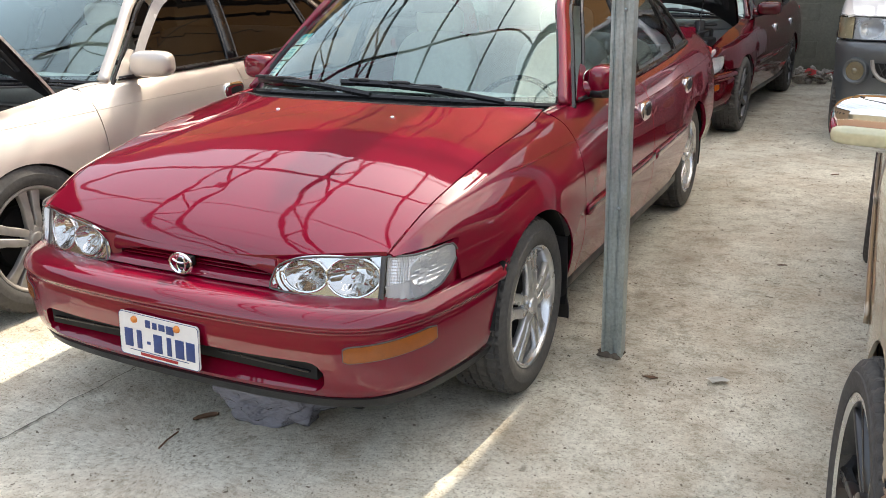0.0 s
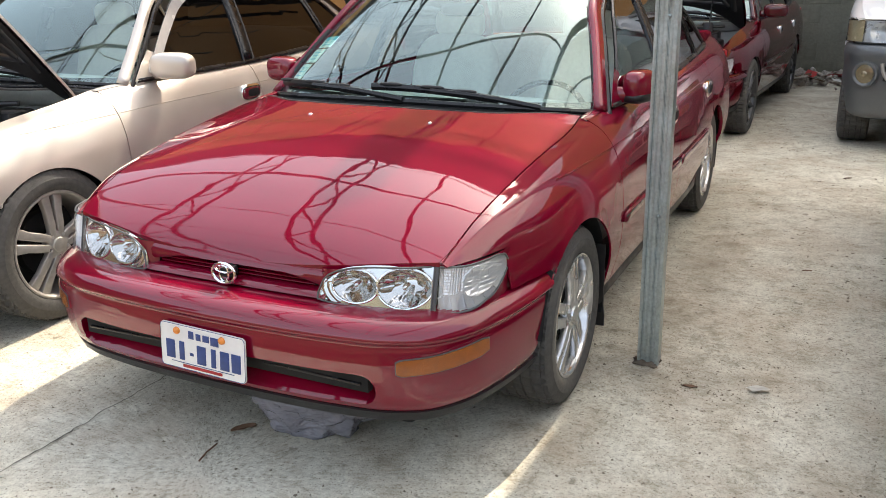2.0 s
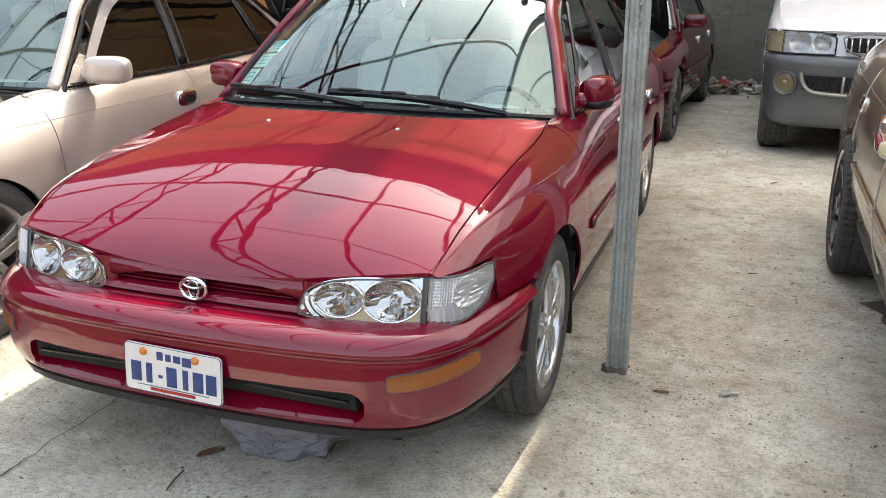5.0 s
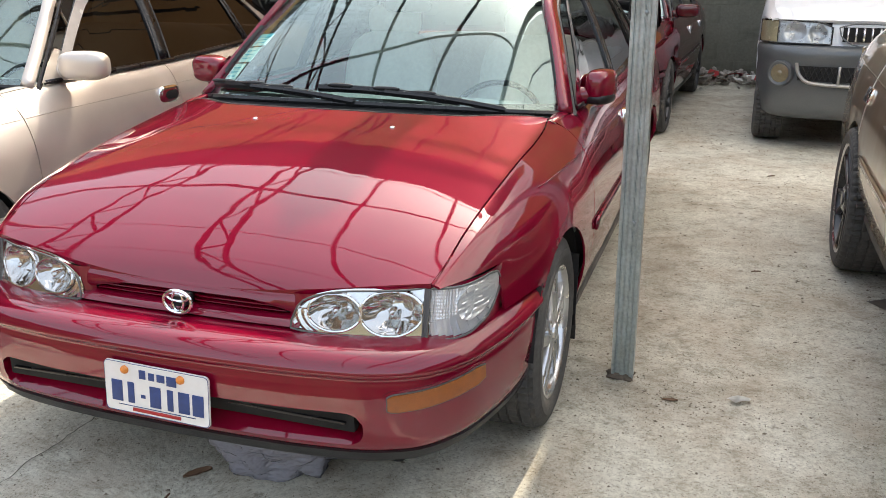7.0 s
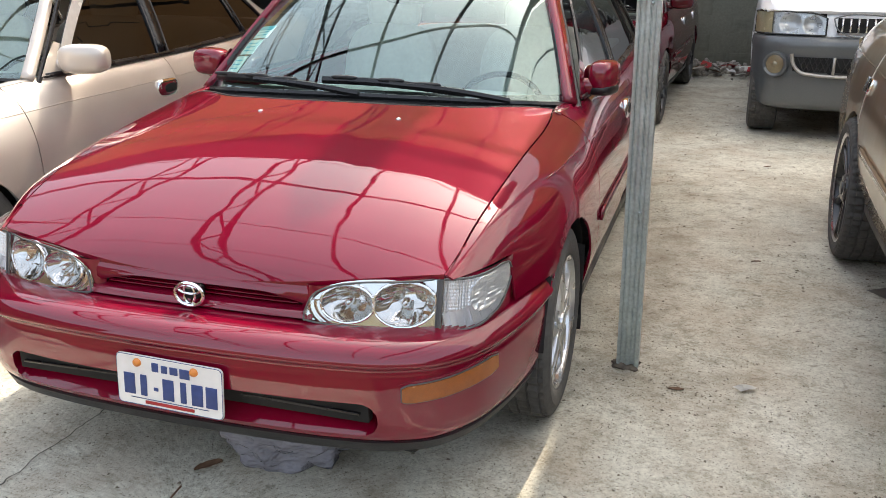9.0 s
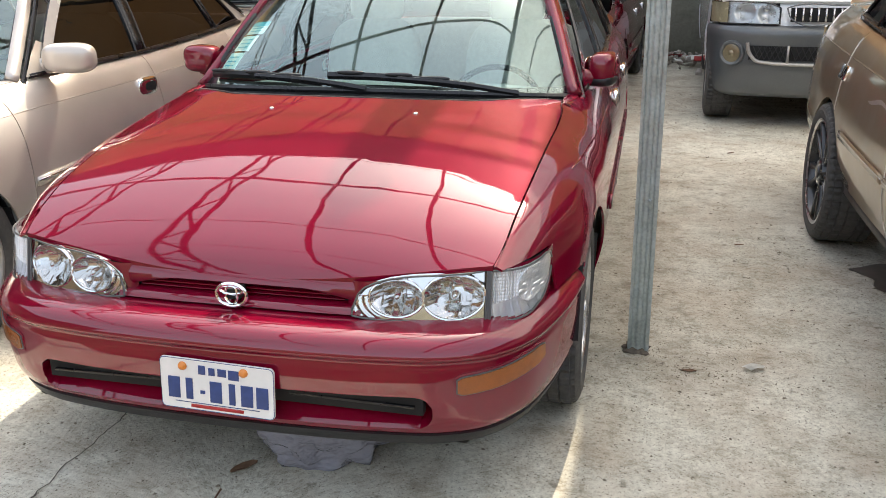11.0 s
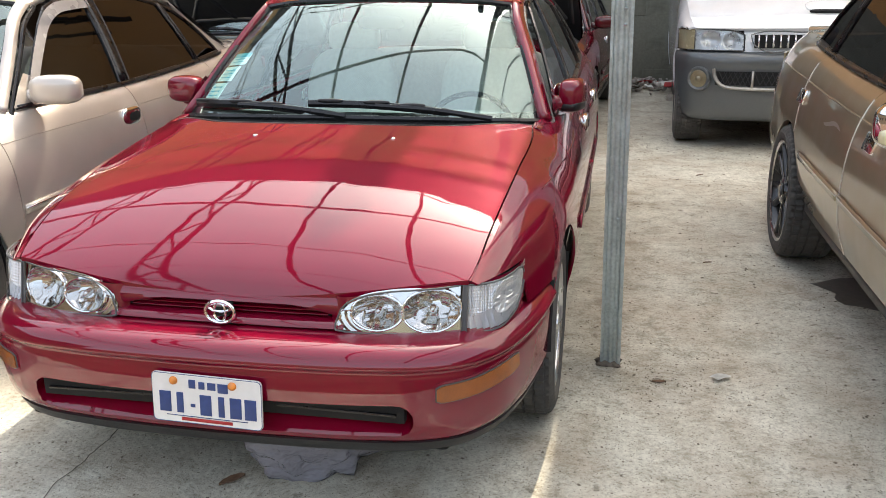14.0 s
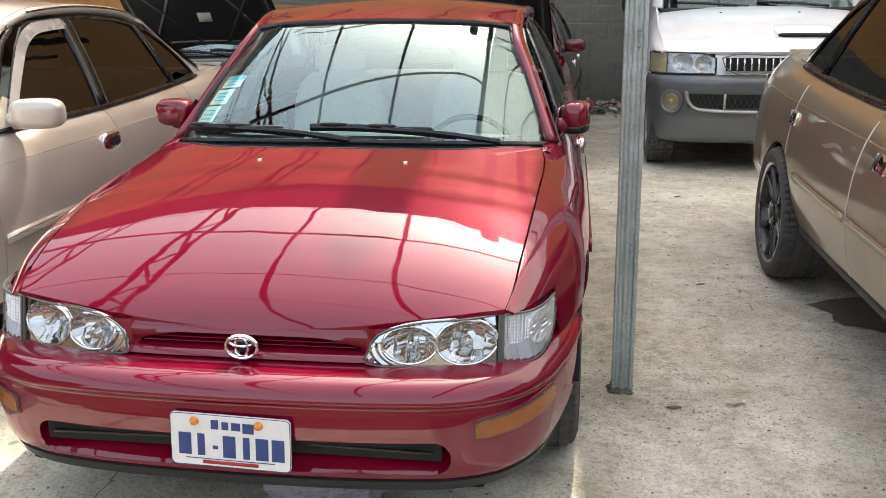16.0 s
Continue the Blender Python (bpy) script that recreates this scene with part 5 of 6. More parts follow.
    for y in np.linspace(3.43, 4.19, 26):
        xo, zo = float(EDGE_X(y)[0]) + 0.003, float(EDGE(y)[0]) + 0.001
        xi = float(np.interp(y, [3.43, 3.72, 3.85, 4.05, 4.20], [0.722, 0.650, 0.660, 0.655, 0.605]))
        zi = float(np.interp(y, [3.43, 3.72, 3.85, 4.05, 4.20], [0.955, 0.940, 0.945, 0.940, 0.925]))
        deck.append([(xo + (xi - xo) * w, y, zo + (zi - zo) * w + 0.006 * math.sin(math.pi * w)) for w in np.linspace(0, 1, 6)])
    both(lambda: grid(deck, out=(0.2, 0, 1)), root, "rear_deck_side", body)
    tail = [[(a * xs, y, z) for a in np.linspace(-1, 1, 15)] for xs, y, z in [(0.66, 3.72, 0.955), (0.672, 3.85, 0.968), (0.665, 4.05, 0.965), (0.63, 4.20, 0.950), (0.62, 4.235, 0.925), (0.66, 4.245, 0.80), (0.68, 4.255, 0.62)]]
    tail = [[(x, y, z - 0.02 * abs(x / 0.67) ** 3 * (1 if y < 4.2 else 0)) for x, y, z in r] for r in tail]
    part("boot_lid", grid([list(map(tuple, r)) for r in np.transpose([spl([q[j] for q in tail], 26) for j in range(15)], (1, 0, 2))], hem=0.01, out=(0, 0.3, 1)), body, root)
    rb = spl([(-0.82, 3.72), (-0.805, 4.02), (-0.73, 4.22), (-0.45, 4.30), (0, 4.325), (0.45, 4.30), (0.73, 4.22), (0.805, 4.02), (0.82, 3.72)], 50)
    part("rear_bumper", grid([[(x * k, 3.9 + (y - 3.9) * k, z) for k, z in ((0.95, 0.58), (1.0, 0.565), (1.01, 0.50), (1.0, 0.40), (0.97, 0.32), (0.9, 0.30))] for x, y in rb], out=(0, 1, 0)), body, root)
    for s in (1, -1):
        f = (lambda b: b) if s > 0 else mirror_x
        part("tail_light", f(grid([[(x + 0.004, y + 0.004, z) for z in np.linspace(0.66, 0.84, 6)] for x, y in spl([(0.60, 4.262), (0.68, 4.24), (0.735, 4.17), (0.765, 4.06)], 10)], hem=0.01, out=(0.6, 1, 0))), o["tail"], root, "tail light")
    rw = [[(a * x, y, z) for a in np.linspace(-1, 1, 13)] for x, y, z in ((0.525, 3.235, 1.262), (0.57, 3.40, 1.165), (0.62, 3.58, 1.05), (0.655, 3.72, 0.957))]
    part("rear_screen", grid(rw), o["glass"], root).visible_shadow = False
    # cabin inside
    part("dashboard", joined(block(-0.66, 0.66, 1.38, 1.72, 0.60, 0.80, 0.05, 3), moved(blob(0, 0, 0, 0.64, 0.20, 0.06, 0.5, 30, 10), Matrix.Translation((0, 1.52, 0.815)))), "dash", root, "pale grey dashboard")
    part("cabin_floor", block(-0.70, 0.70, 1.3, 3.5, 0.30, 0.34), "dash", root)
    part("parcel_shelf", block(-0.60, 0.60, 3.3, 3.75, 0.86, 0.89, 0.01), "dash", root)
    part("headlining", grid([[(a * 0.50, y, 1.262 + 0.035 * math.sin(math.pi * (y - 1.95) / 1.3) * (1 - a * a)) for a in np.linspace(-1, 1, 7)] for y in np.linspace(1.95, 3.2, 9)], flip=True), "seat", root)
    for s in (1, -1):
        st = part("front_seat", joined(moved(blob(0, 0, 0, 0.24, 0.26, 0.10, 0.5), Matrix.Translation((s * 0.34, 2.13, 0.48))), moved(blob(0, 0, 0, 0.23, 0.075, 0.30, 0.55), Matrix.Translation((s * 0.34, 2.44, 0.76)) @ Matrix.Rotation(radians(-16), 4, "X"))), "seat", root, "pale cloth front seat")
        part("headrest", moved(blob(0, 0, 0, 0.13, 0.05, 0.075, 0.6), Matrix.Translation((s * 0.34, 2.53, 1.10))), "seat", st)
    part("rear_seat", joined(moved(blob(0, 0, 0, 0.62, 0.26, 0.10, 0.4), Matrix.Translation((0, 2.95, 0.48))), moved(blob(0, 0, 0, 0.60, 0.08, 0.28, 0.4), Matrix.Translation((0, 3.22, 0.72)) @ Matrix.Rotation(radians(-16), 4, "X"))), "seat", root)
    a = [(0.36 + 0.185 * math.cos(t), 1.80 + 0.09 * math.sin(t), 0.755 + 0.15 * math.sin(t)) for t in np.linspace(0, 2 * math.pi, 33)]
    sw = part("steering_wheel", tube(a, 0.012, 8, caps=False), "trim", root)
    part("steering_hub", blob(0.36, 1.80, 0.75, 0.07, 0.04, 0.05, 0.7), "dash", sw)
    part("steering_spoke", tube([(0.18, 1.80, 0.75), (0.54, 1.80, 0.75)], 0.012, 6), "trim", sw)
    part("rear_view_mirror", blob(0.0, 1.80, 1.20, 0.10, 0.012, 0.028, 0.6), "trim", root)
    for ob in root.children_recursive:
        if ob.name.split(".")[0] not in WHEEL_PARTS:
            for v in ob.data.vertices:
                v.co = settled(v.co)
    if o["tall"]:
        for ob in root.children_recursive:
            if ob.name.split(".")[0] in WHEEL_PARTS:
                continue
            for v in ob.data.vertices:
                if v.co.z < 0.53 and ob.name.split(".")[0] != "wheel_liner":
                    v.co.z = 0.53 - (0.53 - v.co.z) * o["sill"]
                v.co.z += o["tall"] * max(0.0, v.co.z - 0.30)
    return root


# ---- the yard ----
def slab(x, y):
    """Height of the slab: level, faintly uneven."""
    if abs(x) < 3.3 and -1.7 < y < 7:
        return 0.004 * noise.noise(Vector((x * 0.9, y * 0.9, 3.1))) - 0.002
    return 0.0


def ground_sheet():
    xs = np.r_[[-60, -20, -8], np.linspace(-3.2, 3.2, 60), [8, 20, 60]]
    ys = np.r_[[-60, -20, -6], np.linspace(-1.6, 7, 70), [12, 25, 60]]
    V = [[(x, y, slab(x, y)) for y in ys] for x in xs]
    return grid(V)


tagged(part("ground", ground_sheet(), "ground"), "dusty grey concrete yard slab", "ground", kind="structure")

red_car = saloon(Matrix.Identity(4), "glossy dark red four-door saloon parked under the roof frame", "red", {"wheels": "five", "folded": True, "wheel_x": 0.808, "tyre": 0.292})
saloon(pose(-2.097, -0.211, 0, 0, 0, 1.89) @ Matrix.Diagonal((1.022, 1.022, 1.022, 1)), "pale beige four-door saloon with its hood raised", "beige", {"wheels": "five_dusty", "hood_open": 57, "glass": "tinted", "visor": True, "tyre": 0.306, "moulding": "chrome"})
saloon(pose(-0.13, 4.98, 0, 0, 0, -2.6) @ Matrix.Diagonal((1.016, 1.016, 1.016, 1)), "dark red saloon with raised hood and black wheels", "red_dull", {"wheels": "multi", "hood_open": 55, "glass": "tinted_light", "detail": False})
saloon(pose(-2.35, 4.85, 0, 0, 0, 2), "dark saloon with its hood raised behind the beige car", "charcoal", {"wheels": "multi", "hood_open": 55, "glass": "tinted", "detail": False})
gold_car = saloon(pose(2.686, -0.946, 0, 0, 0, 0) @ Matrix.Diagonal((1.087, 1.087, 1.087, 1)), "bronze gold saloon with chrome mirrors and black wheels", "gold", {"wheels": "multi_lip", "tail": "cloudy", "wheel_x": 0.818, "rear_out": 0.034, "front_out": 0.022, "steer": 8.0, "wheel_w": 0.205, "glass": "tinted", "tall": 0.050, "mirror_shift": (0.03, -0.08, -0.06), "mirror": "chrome", "handle": "chrome", "moulding": "beige", "sill": 0.77, "handle_y": (2.08, 3.17), "box_handle": True, "edge_trim": "beige"})


# ---- steel post and the open roof frame ----
def post(x, y, h=3.9):
    t = thing("steel_post", pose(x, y, 0, 0, -0.5, 0), "galvanised C-channel roof post in a concrete footing", "post")
    w, d = 0.0365, 0.028
    bm = bmesh.new()
    prof = [(-w, -d), (-w * 0.74, -d), (-w * 0.62, -d + 0.011), (-w * 0.30, -d + 0.011), (-w * 0.20, -d + 0.004), (w * 0.16, -d + 0.004), (w * 0.26, -d + 0.011), (w * 0.56, -d + 0.011), (w * 0.66, -d), (w, -d), (w, d), (-w, d)]
    lo, hi = [bm.verts.new((a, b, 0.0)) for a, b in prof], [bm.verts.new((a, b, h)) for a, b in prof]
    for k in range(len(prof)):
        bm.faces.new((lo[k], lo[(k + 1) % len(prof)], hi[(k + 1) % len(prof)], hi[k]))
    bm.faces.new(hi)
    bmesh.ops.recalc_face_normals(bm, faces=bm.faces[:])
    bmesh.ops.bevel(bm, geom=[e for e in bm.edges if abs(e.verts[0].co.z - e.verts[1].co.z) > 1], offset=0.002, segments=2, affect="EDGES")
    for e in bm.edges:
        e.smooth = e.calc_face_angle(0) < 0.5
    part("channel", bm, "zinc", t, "zinc-coated folded steel channel")
    foot = blob(0, 0, 0, 0.050, 0.042, 0.014, 0.8, 44, 14)
    for v in foot.verts:
        v.co += Vector((v.co.x, v.co.y, 0.25 * v.co.z)) * (0.5 * noise.noise(v.co * 34) + 0.35 * noise.noise(v.co * 90))
    part("footing", foot, "soil", t, "rough crumbled footing")
    for z in (0.55, 1.2, 1.25, 2.0):
        part("rivet", moved(revolve([(0.0, 0.006), (0.003, 0.004), (0.004, 0.0)], 10), Matrix.Translation((0.01, -d + 0.004, z)) @ Matrix.Rotation(-math.pi / 2, 4, "Z")), "zinc", t)
    return t


post(0.978, 1.237)


# open steel roof frame over the red car; unseen light-passing sheet added to shade the aisle
def beam(name, P, r, label, n=4):
    t = thing(name, pose(*P[0]), label, "roof beam", "roof members", "structure")
    o = Vector(P[0])
    part("bar", tube([Vector(p) - o for p in P], r, n), "steel", t, smooth=n > 4)
    return t


def truss(x, z, y0, y1, h=0.32, w=0.028):
    t = thing("roof_truss", pose(x, y0, z), "dark painted lattice roof truss", "truss", "roof members", "structure")
    L = y1 - y0
    for dz in (0, h):
        part("chord", tube([(0, 0, dz), (0, L, dz)], w, 4), "steel", t, smooth=False)
    n = int(L / 0.6)
    bm = joined(*[tube([(0, L * k / n, 0 if k % 2 else h), (0, L * (k + 1) / n, h if k % 2 else 0)], w * 0.6, 4) for k in range(n)])
    part("lacing", bm, "steel", t, smooth=False)
    return t


ROOF_Z = 4.0
beam("roof_beam", [(1.08, -4.0, ROOF_Z), (1.08, 9.0, ROOF_Z)], 0.075, "thick dark steel beam along the bay")
# unseen bar, added so that its shadow crosses the hood as a broad band
beam("cable_tray", [(0.56, 3.5, ROOF_Z), (0.56, 9.0, ROOF_Z)], 0.10, "unseen wide bar added to cast the hood's dark band")
for x in (-0.31, -1.21, 2.0, 2.9):
    beam("purlin", [(x, -4.0, ROOF_Z + 0.1), (x, 9.0, ROOF_Z + 0.1)], 0.021, "thin dark steel purlin")
truss(-2.12, ROOF_Z - 0.1, -4.0, 9.0)
truss(-3.3, ROOF_Z - 0.1, -4.0, 9.0)
for y in (-2.6, -1.0, 0.1, 1.25, 3.72, 3.84, 5.4, 7.0):
    P = [(x, y, ROOF_Z - 0.02 + 0.06 * (1 - ((x + 1.5) / 5.5) ** 2)) for x in np.linspace(-6.0, 4.5, 16)]
    beam("rafter", [tuple(p) for p in P], 0.010, "thin dark steel rafter", 6)
PIPE = spl([(-3.3, 1.02, ROOF_Z - 0.1), (-2.95, 1.08, 2.75), (-2.5, 1.16, 2.05), (-2.05, 1.26, 1.92), (-1.55, 1.43, 2.07), (-1.22, 1.60, 2.29), (-0.78, 1.81, 2.72), (-0.24, 2.17, 3.19), (0.28, 2.36, 3.50), (0.72, 2.43, 3.72), (1.08, 2.46, ROOF_Z - 0.05)], 56)
beam("hanging_hose", [tuple(p) for p in PIPE], 0.022, "slack dark hose slung under the roof frame", 8)
sheet_m = bpy.data.materials.new("light_passing_sheet")
sheet_m.use_nodes = True
_n, _l = sheet_m.node_tree.nodes, sheet_m.node_tree.links
_n["Principled BSDF"].inputs["Base Color"].default_value, _n["Principled BSDF"].inputs["Roughness"].default_value = (0.6, 0.6, 0.58, 1), 0.4
_t, _m = _n.new("ShaderNodeBsdfTranslucent"), _n.new("ShaderNodeMixShader")
_t.inputs[0].default_value = (0.86, 0.84, 0.80, 1)
_m.inputs[0].default_value = 0.92
_l.new(_n["Principled BSDF"].outputs[0], _m.inputs[1])
_l.new(_t.outputs[0], _m.inputs[2])
_l.new(_m.outputs[0], _n["Material Output"].inputs[0])
# stepped edge shapes the sheet's shade, leaving a sunlit strip by the tyre
corr = [[(x - 0.005 + (0.022 * (y - 4.2) - (0.065 if y > 4.72 else 0) if x < 2 else 0), y, ROOF_Z + 0.16 + 0.003 * math.sin(y * 2 * math.pi / 0.18)) for y in np.arange(0.85, 6.3, 0.045)] for x in (1.256, 3.2, 5.2, 9.6)]
tagged(part("roof_sheet", grid(corr), sheet_m), "unseen milky corrugated sheet added to shade the aisle", "roof sheet", kind="structure")


# ---- unseen buildings that close the place, added for reflections and shade ----
def building(name, x0, x1, y0, y1, h, cap, face, coat="ochre"):
    t = thing(name, pose(0, 0, 0), coat + " rendered unseen building with dark eaves, added for reflections and shade", "building", kind="structure")
    part("wall", block(x0, x1, y0, y1, 0, h), coat, t, smooth=False)
    part("roof", block(x0 - 0.15, x1 + 0.15, y0 - 0.15, y1 + 0.15, h, h + cap, 0.05), "eave", t, smooth=False)
    for k in range(1, int(h / 3) + 1):
        z = 3 * k - 1.7
        for q in np.arange(-9, 9.1, 3.0):
            if face != "y":
                xf = x0 if face == "x" else x1
                part("window", block(xf - 0.05, xf + 0.05, q - 0.6 + 3, q + 0.6 + 3, z, z + 1.3, 0.01), "trim", t, smooth=False)


# height set by where its shade starts, cap by the hood's mirrored dark band
building("building", -24, 24, 14.5, 22, 11.6, 3.15, "y")
building("building", 9.5, 16, -10, 13, 4.6, 0.6, "x", "tan")
building("building", -17, -9.5, -10, 13, 4.6, 0.6, "-x", "tan")
tagged(part("boundary_wall", block(-14, 14, -13.2, -13.0, 0, 2.6), "block", smooth=False), "plain grey block wall closing the yard", "wall", kind="structure")

# ---- block wall at the end of the aisle ----
wall = thing("wall_back", pose(0, 9.75, -0.02), "weathered grey concrete block wall", "wall", kind="structure")
part("mortar_bed", block(-5.0, 5.0, 0.006, 0.16, 0, 2.42), "mortar", wall, smooth=False)
brick_me = None
for r in range(11):
    for c in range(-12, 12):
        if brick_me is None:
            b0 = part("block", block(0.006, 0.404, 0, 0.12, 0.006, 0.209, 0.006, 1), "block", wall, smooth=False)
            brick_me = b0.data
            bo = b0
        else:
            bo = new("block", brick_me)
            bo.parent = wall
        bo.location = (c * 0.41 + (0.205 if r % 2 else 0), 0.008 * random.random(), r * 0.215)


def chunk(x, y, z, s, rnd):
    bm = bmesh.new()
    bmesh.ops.create_icosphere(bm, subdivisions=1, radius=s)
    for v in bm.verts:
        v.co = Vector((v.co.x * rnd.uniform(0.7, 1.3), v.co.y * rnd.uniform(0.7, 1.3), v.co.z * rnd.uniform(0.4, 0.9)))
    return moved(bm, pose(x, y, z, rnd.uniform(0, 60), rnd.uniform(0, 60), rnd.uniform(0, 360)))


rnd = random.Random(7)
pile = [chunk(rnd.uniform(0.3, 2.5), 9.68 - abs(rnd.gauss(0, 0.45)), rnd.uniform(-0.02, 0.10), rnd.uniform(0.015, 0.055), rnd) for _ in range(420)]
tagged(part("rubble_heap", joined(*pile), "rubble", smooth=False), "heap of broken masonry and scraps by the wall", "rubble", kind="stuff")
for k in range(26):
    x, y = rnd.uniform(0.5, 2.1), rnd.uniform(8.8, 9.5)
    part_m = ["paper", "leaf", "rubble", "block", "leaf", "paper", "ink_red", "block"][k % 8]
    s = rnd.uniform(0.05, 0.11)
    V = [[(a * s, b * s * 0.7, 0.02 * noise.noise(Vector((a * 3 + k, b * 3, k)))) for b in np.linspace(-1, 1, 4)] for a in np.linspace(-1, 1, 4)]
    ob = part("scrap", solid(grid(V), 0.004), part_m, None)
    ob.matrix_world = pose(x, y, rnd.uniform(0.05, 0.11), rnd.uniform(-20, 20), rnd.uniform(-20, 20), rnd.uniform(0, 180))
    tagged(ob, "crumpled scrap lying on the rubble heap", "scrap", "scraps on the rubble")


# ---- white van ----
def van(m):
    t = thing("parked_van", m, "white van with grey cladding, parked nose out", "van")
    plan = spl([(0, 0), (0.25, 0.004), (0.48, 0.020), (0.68, 0.065), (0.79, 0.14), (0.85, 0.27), (0.872, 0.52)], 46)
    prof = spl([(0.14, 0.748), (0.06, 0.745), (0.018, 0.735), (0.004, 0.705), (0.0, 0.66), (0.006, 0.635), (0.010, 0.56), (0.010, 0.46), (0.018, 0.38), (0.030, 0.31), (0.055, 0.25), (0.11, 0.225), (0.18, 0.222)], 34)

    def at(i, d, z):
        tt = plan[min(i + 1, 45)] - plan[max(i - 1, 0)] if i else np.array([1.0, 0])
        nn = np.array([-tt[1], tt[0]]) / np.hypot(*tt)
        p = plan[i] + nn * d
        return (p[0], p[1], z)
    half = [[at(i, d, z) for d, z in prof] for i in range(46)]
    V = [[(-x, y, z) for x, y, z in r] for r in half[:0:-1]] + half
    bump = part("front_bumper", grid(V, flip=True, hem=0.01), "cladding", t, "weathered grey plastic bumper")
    px = lambda x: float(np.interp(abs(x), plan[:, 0], plan[:, 1]))
    for s in (1, -1):
        for x0, x1 in ((0.335, 0.585), (0.02, 0.31)):
            V = [[(s * x, px(x) - 0.006, z) for z in np.linspace(0.505 - 0.02 * (x - x0 < 0.02), 0.605, 6)] for x in np.linspace(x0, x1, 10)]
            g = part("intake_mesh", grid(V, flip=s > 0), "void", bump, "black diamond mesh")
            bars = []
            for k in range(7):
                xa = x0 + (x1 - x0) * k / 7
                for dx in (0.045, -0.045):
                    xb = min(max(xa + dx, x0), x1)
                    bars.append(tube([(s * xa, px(xa) - 0.010, 0.51), (s * xb, px(xb) - 0.010, 0.60)], 0.0035, 4))
            part("mesh_lattice", joined(*bars), "black", g, smooth=False)
        P = [(s * x, px(x) - 0.012, z) for x, z in ((0.60, 0.625), (0.585, 0.56), (0.54, 0.505), (0.44, 0.485), (0.32, 0.480), (0.15, 0.478), (0.0, 0.478))]
        part("intake_trim", tube([tuple(q) for q in spl(P, 26)], 0.013, 8), "alloy_dusty", bump, "silver lower trim")
        part("intake_post", tube([(s * 0.322, px(0.32) - 0.014, 0.485), (s * 0.322, px(0.32) - 0.010, 0.61)], 0.010, 6), "alloy_dusty", bump)
        f = pose(s * 0.702, px(0.70) - 0.004, 0.545, 0, 0, s * 25) @ Matrix.Rotation(math.pi / 2 * -1, 4, "Z")
        fog = part("fog_lamp", moved(revolve([(-0.03, 0.06), (0.004, 0.066), (0.012, 0.078), (0.010, 0.088), (-0.02, 0.094)], 36), f), "cladding", bump, "round fog lamp")
        part("fog_lens", moved(revolve([(0.002, 0.064), (0.008, 0.04), (0.010, 0.0)], 30), f), "fog", fog, "yellowed round lens")
        part("fog_bulb", moved(revolve([(0.009, 0.022), (0.014, 0.014), (0.016, 0.0)], 16), f), "fog", fog)
        # headlight and its corner lens
        top = curve1([0.395, 0.45, 0.60, 0.75, 0.85], [0.865, 0.888, 0.902, 0.905, 0.898])
        def lamp(x0, x1, off, nx=16, deep=None):
            return grid([[(s * x, px(x) + 0.024 + 0.25 * (z - 0.74) + off + (deep(x, z) if deep else 0), z) for z in np.linspace(0.752, float(top(x)[0]), 12)] for x in np.linspace(x0, x1, nx)], flip=s < 0)
        bowls = lambda x, z: max(0.04 * max(0, 1 - ((x - 0.485) / 0.062) ** 2 - ((z - 0.82) / 0.055) ** 2), 0.04 * max(0, 1 - ((x - 0.63) / 0.075) ** 2 - ((z - 0.825) / 0.06) ** 2)) + 0.0012 * (math.floor(x / 0.02) % 2)
        hl = part("headlight", lamp(0.395, 0.742, 0.012, 60, bowls), "van_lamp", t, "clear twin headlight")
        part("lens", lamp(0.395, 0.742, 0.0), "lens", hl)
        part("corner_lens", lamp(0.746, 0.856, 0.002), "cloudy", hl, "yellowed corner lens")
        rim = [(s * x, px(x) + 0.028 + 0.25 * (z - 0.74), z) for x, z in [(x, 0.752) for x in np.linspace(0.395, 0.856, 14)] + [(x, float(top(x)[0])) for x in np.linspace(0.856, 0.395, 18)]]
        part("lamp_seal", tube(rim + rim[:1], 0.006, 6, caps=False), "trim", hl)
        wheel(t, s, 0.56, "steel", 0.325, 0.20, 0.845, 0.20)
        wheel(t, s, 3.30, "steel", 0.325, 0.20, 0.80, 0.20)
        # flank
        zs = [0.30, 0.50, 0.75, 0.90, 1.05, 1.20]
        xo = [0.84, 0.868, 0.875, 0.868, 0.85, 0.80]
        V = []
        for y in np.linspace(0.16, 4.6, 90):
            k = float(np.interp(y, [0.16, 0.3, 0.52], [0.935, 0.975, 1.0]))
            zt = float(np.interp(y, [0.16, 0.5, 0.9, 1.2, 4.6], [0.92, 1.06, 1.22, 1.26, 1.26]))
            V.append([(s * x * k, y, z * 1.0 if z < 0.9 else 0.9 + (z - 0.9) * (zt - 0.9) / 0.30) for x, z in spl(list(zip(xo, zs)), 24)])
        part("flank", grid(V, lambda c: math.hypot(c.y - 0.56, c.z - 0.325) > 0.385 and math.hypot(c.y - 3.3, c.z - 0.325) > 0.385 and (c.y > 0.34 or c.z > 0.915) and (c.y > 0.56 or c.z > 0.74), flip=s < 0, hem=0.015), "white", t)
        part("upper_flank", ribbon([(s * (0.795 - 0.10 * k / 6), 2.9, 1.26 + 0.62 * k / 6) for k in range(7)], (0, 3.4, 0), 0.03, (-s, 0, 0)), "white", t)
        part("side_window", ribbon([(s * (0.800 - 0.085 * k / 6), 2.5, 1.30 + 0.48 * k / 6) for k in range(7)], (0, 2.2, 0), 0.006, (s, 0, 0)), "tinted", t)
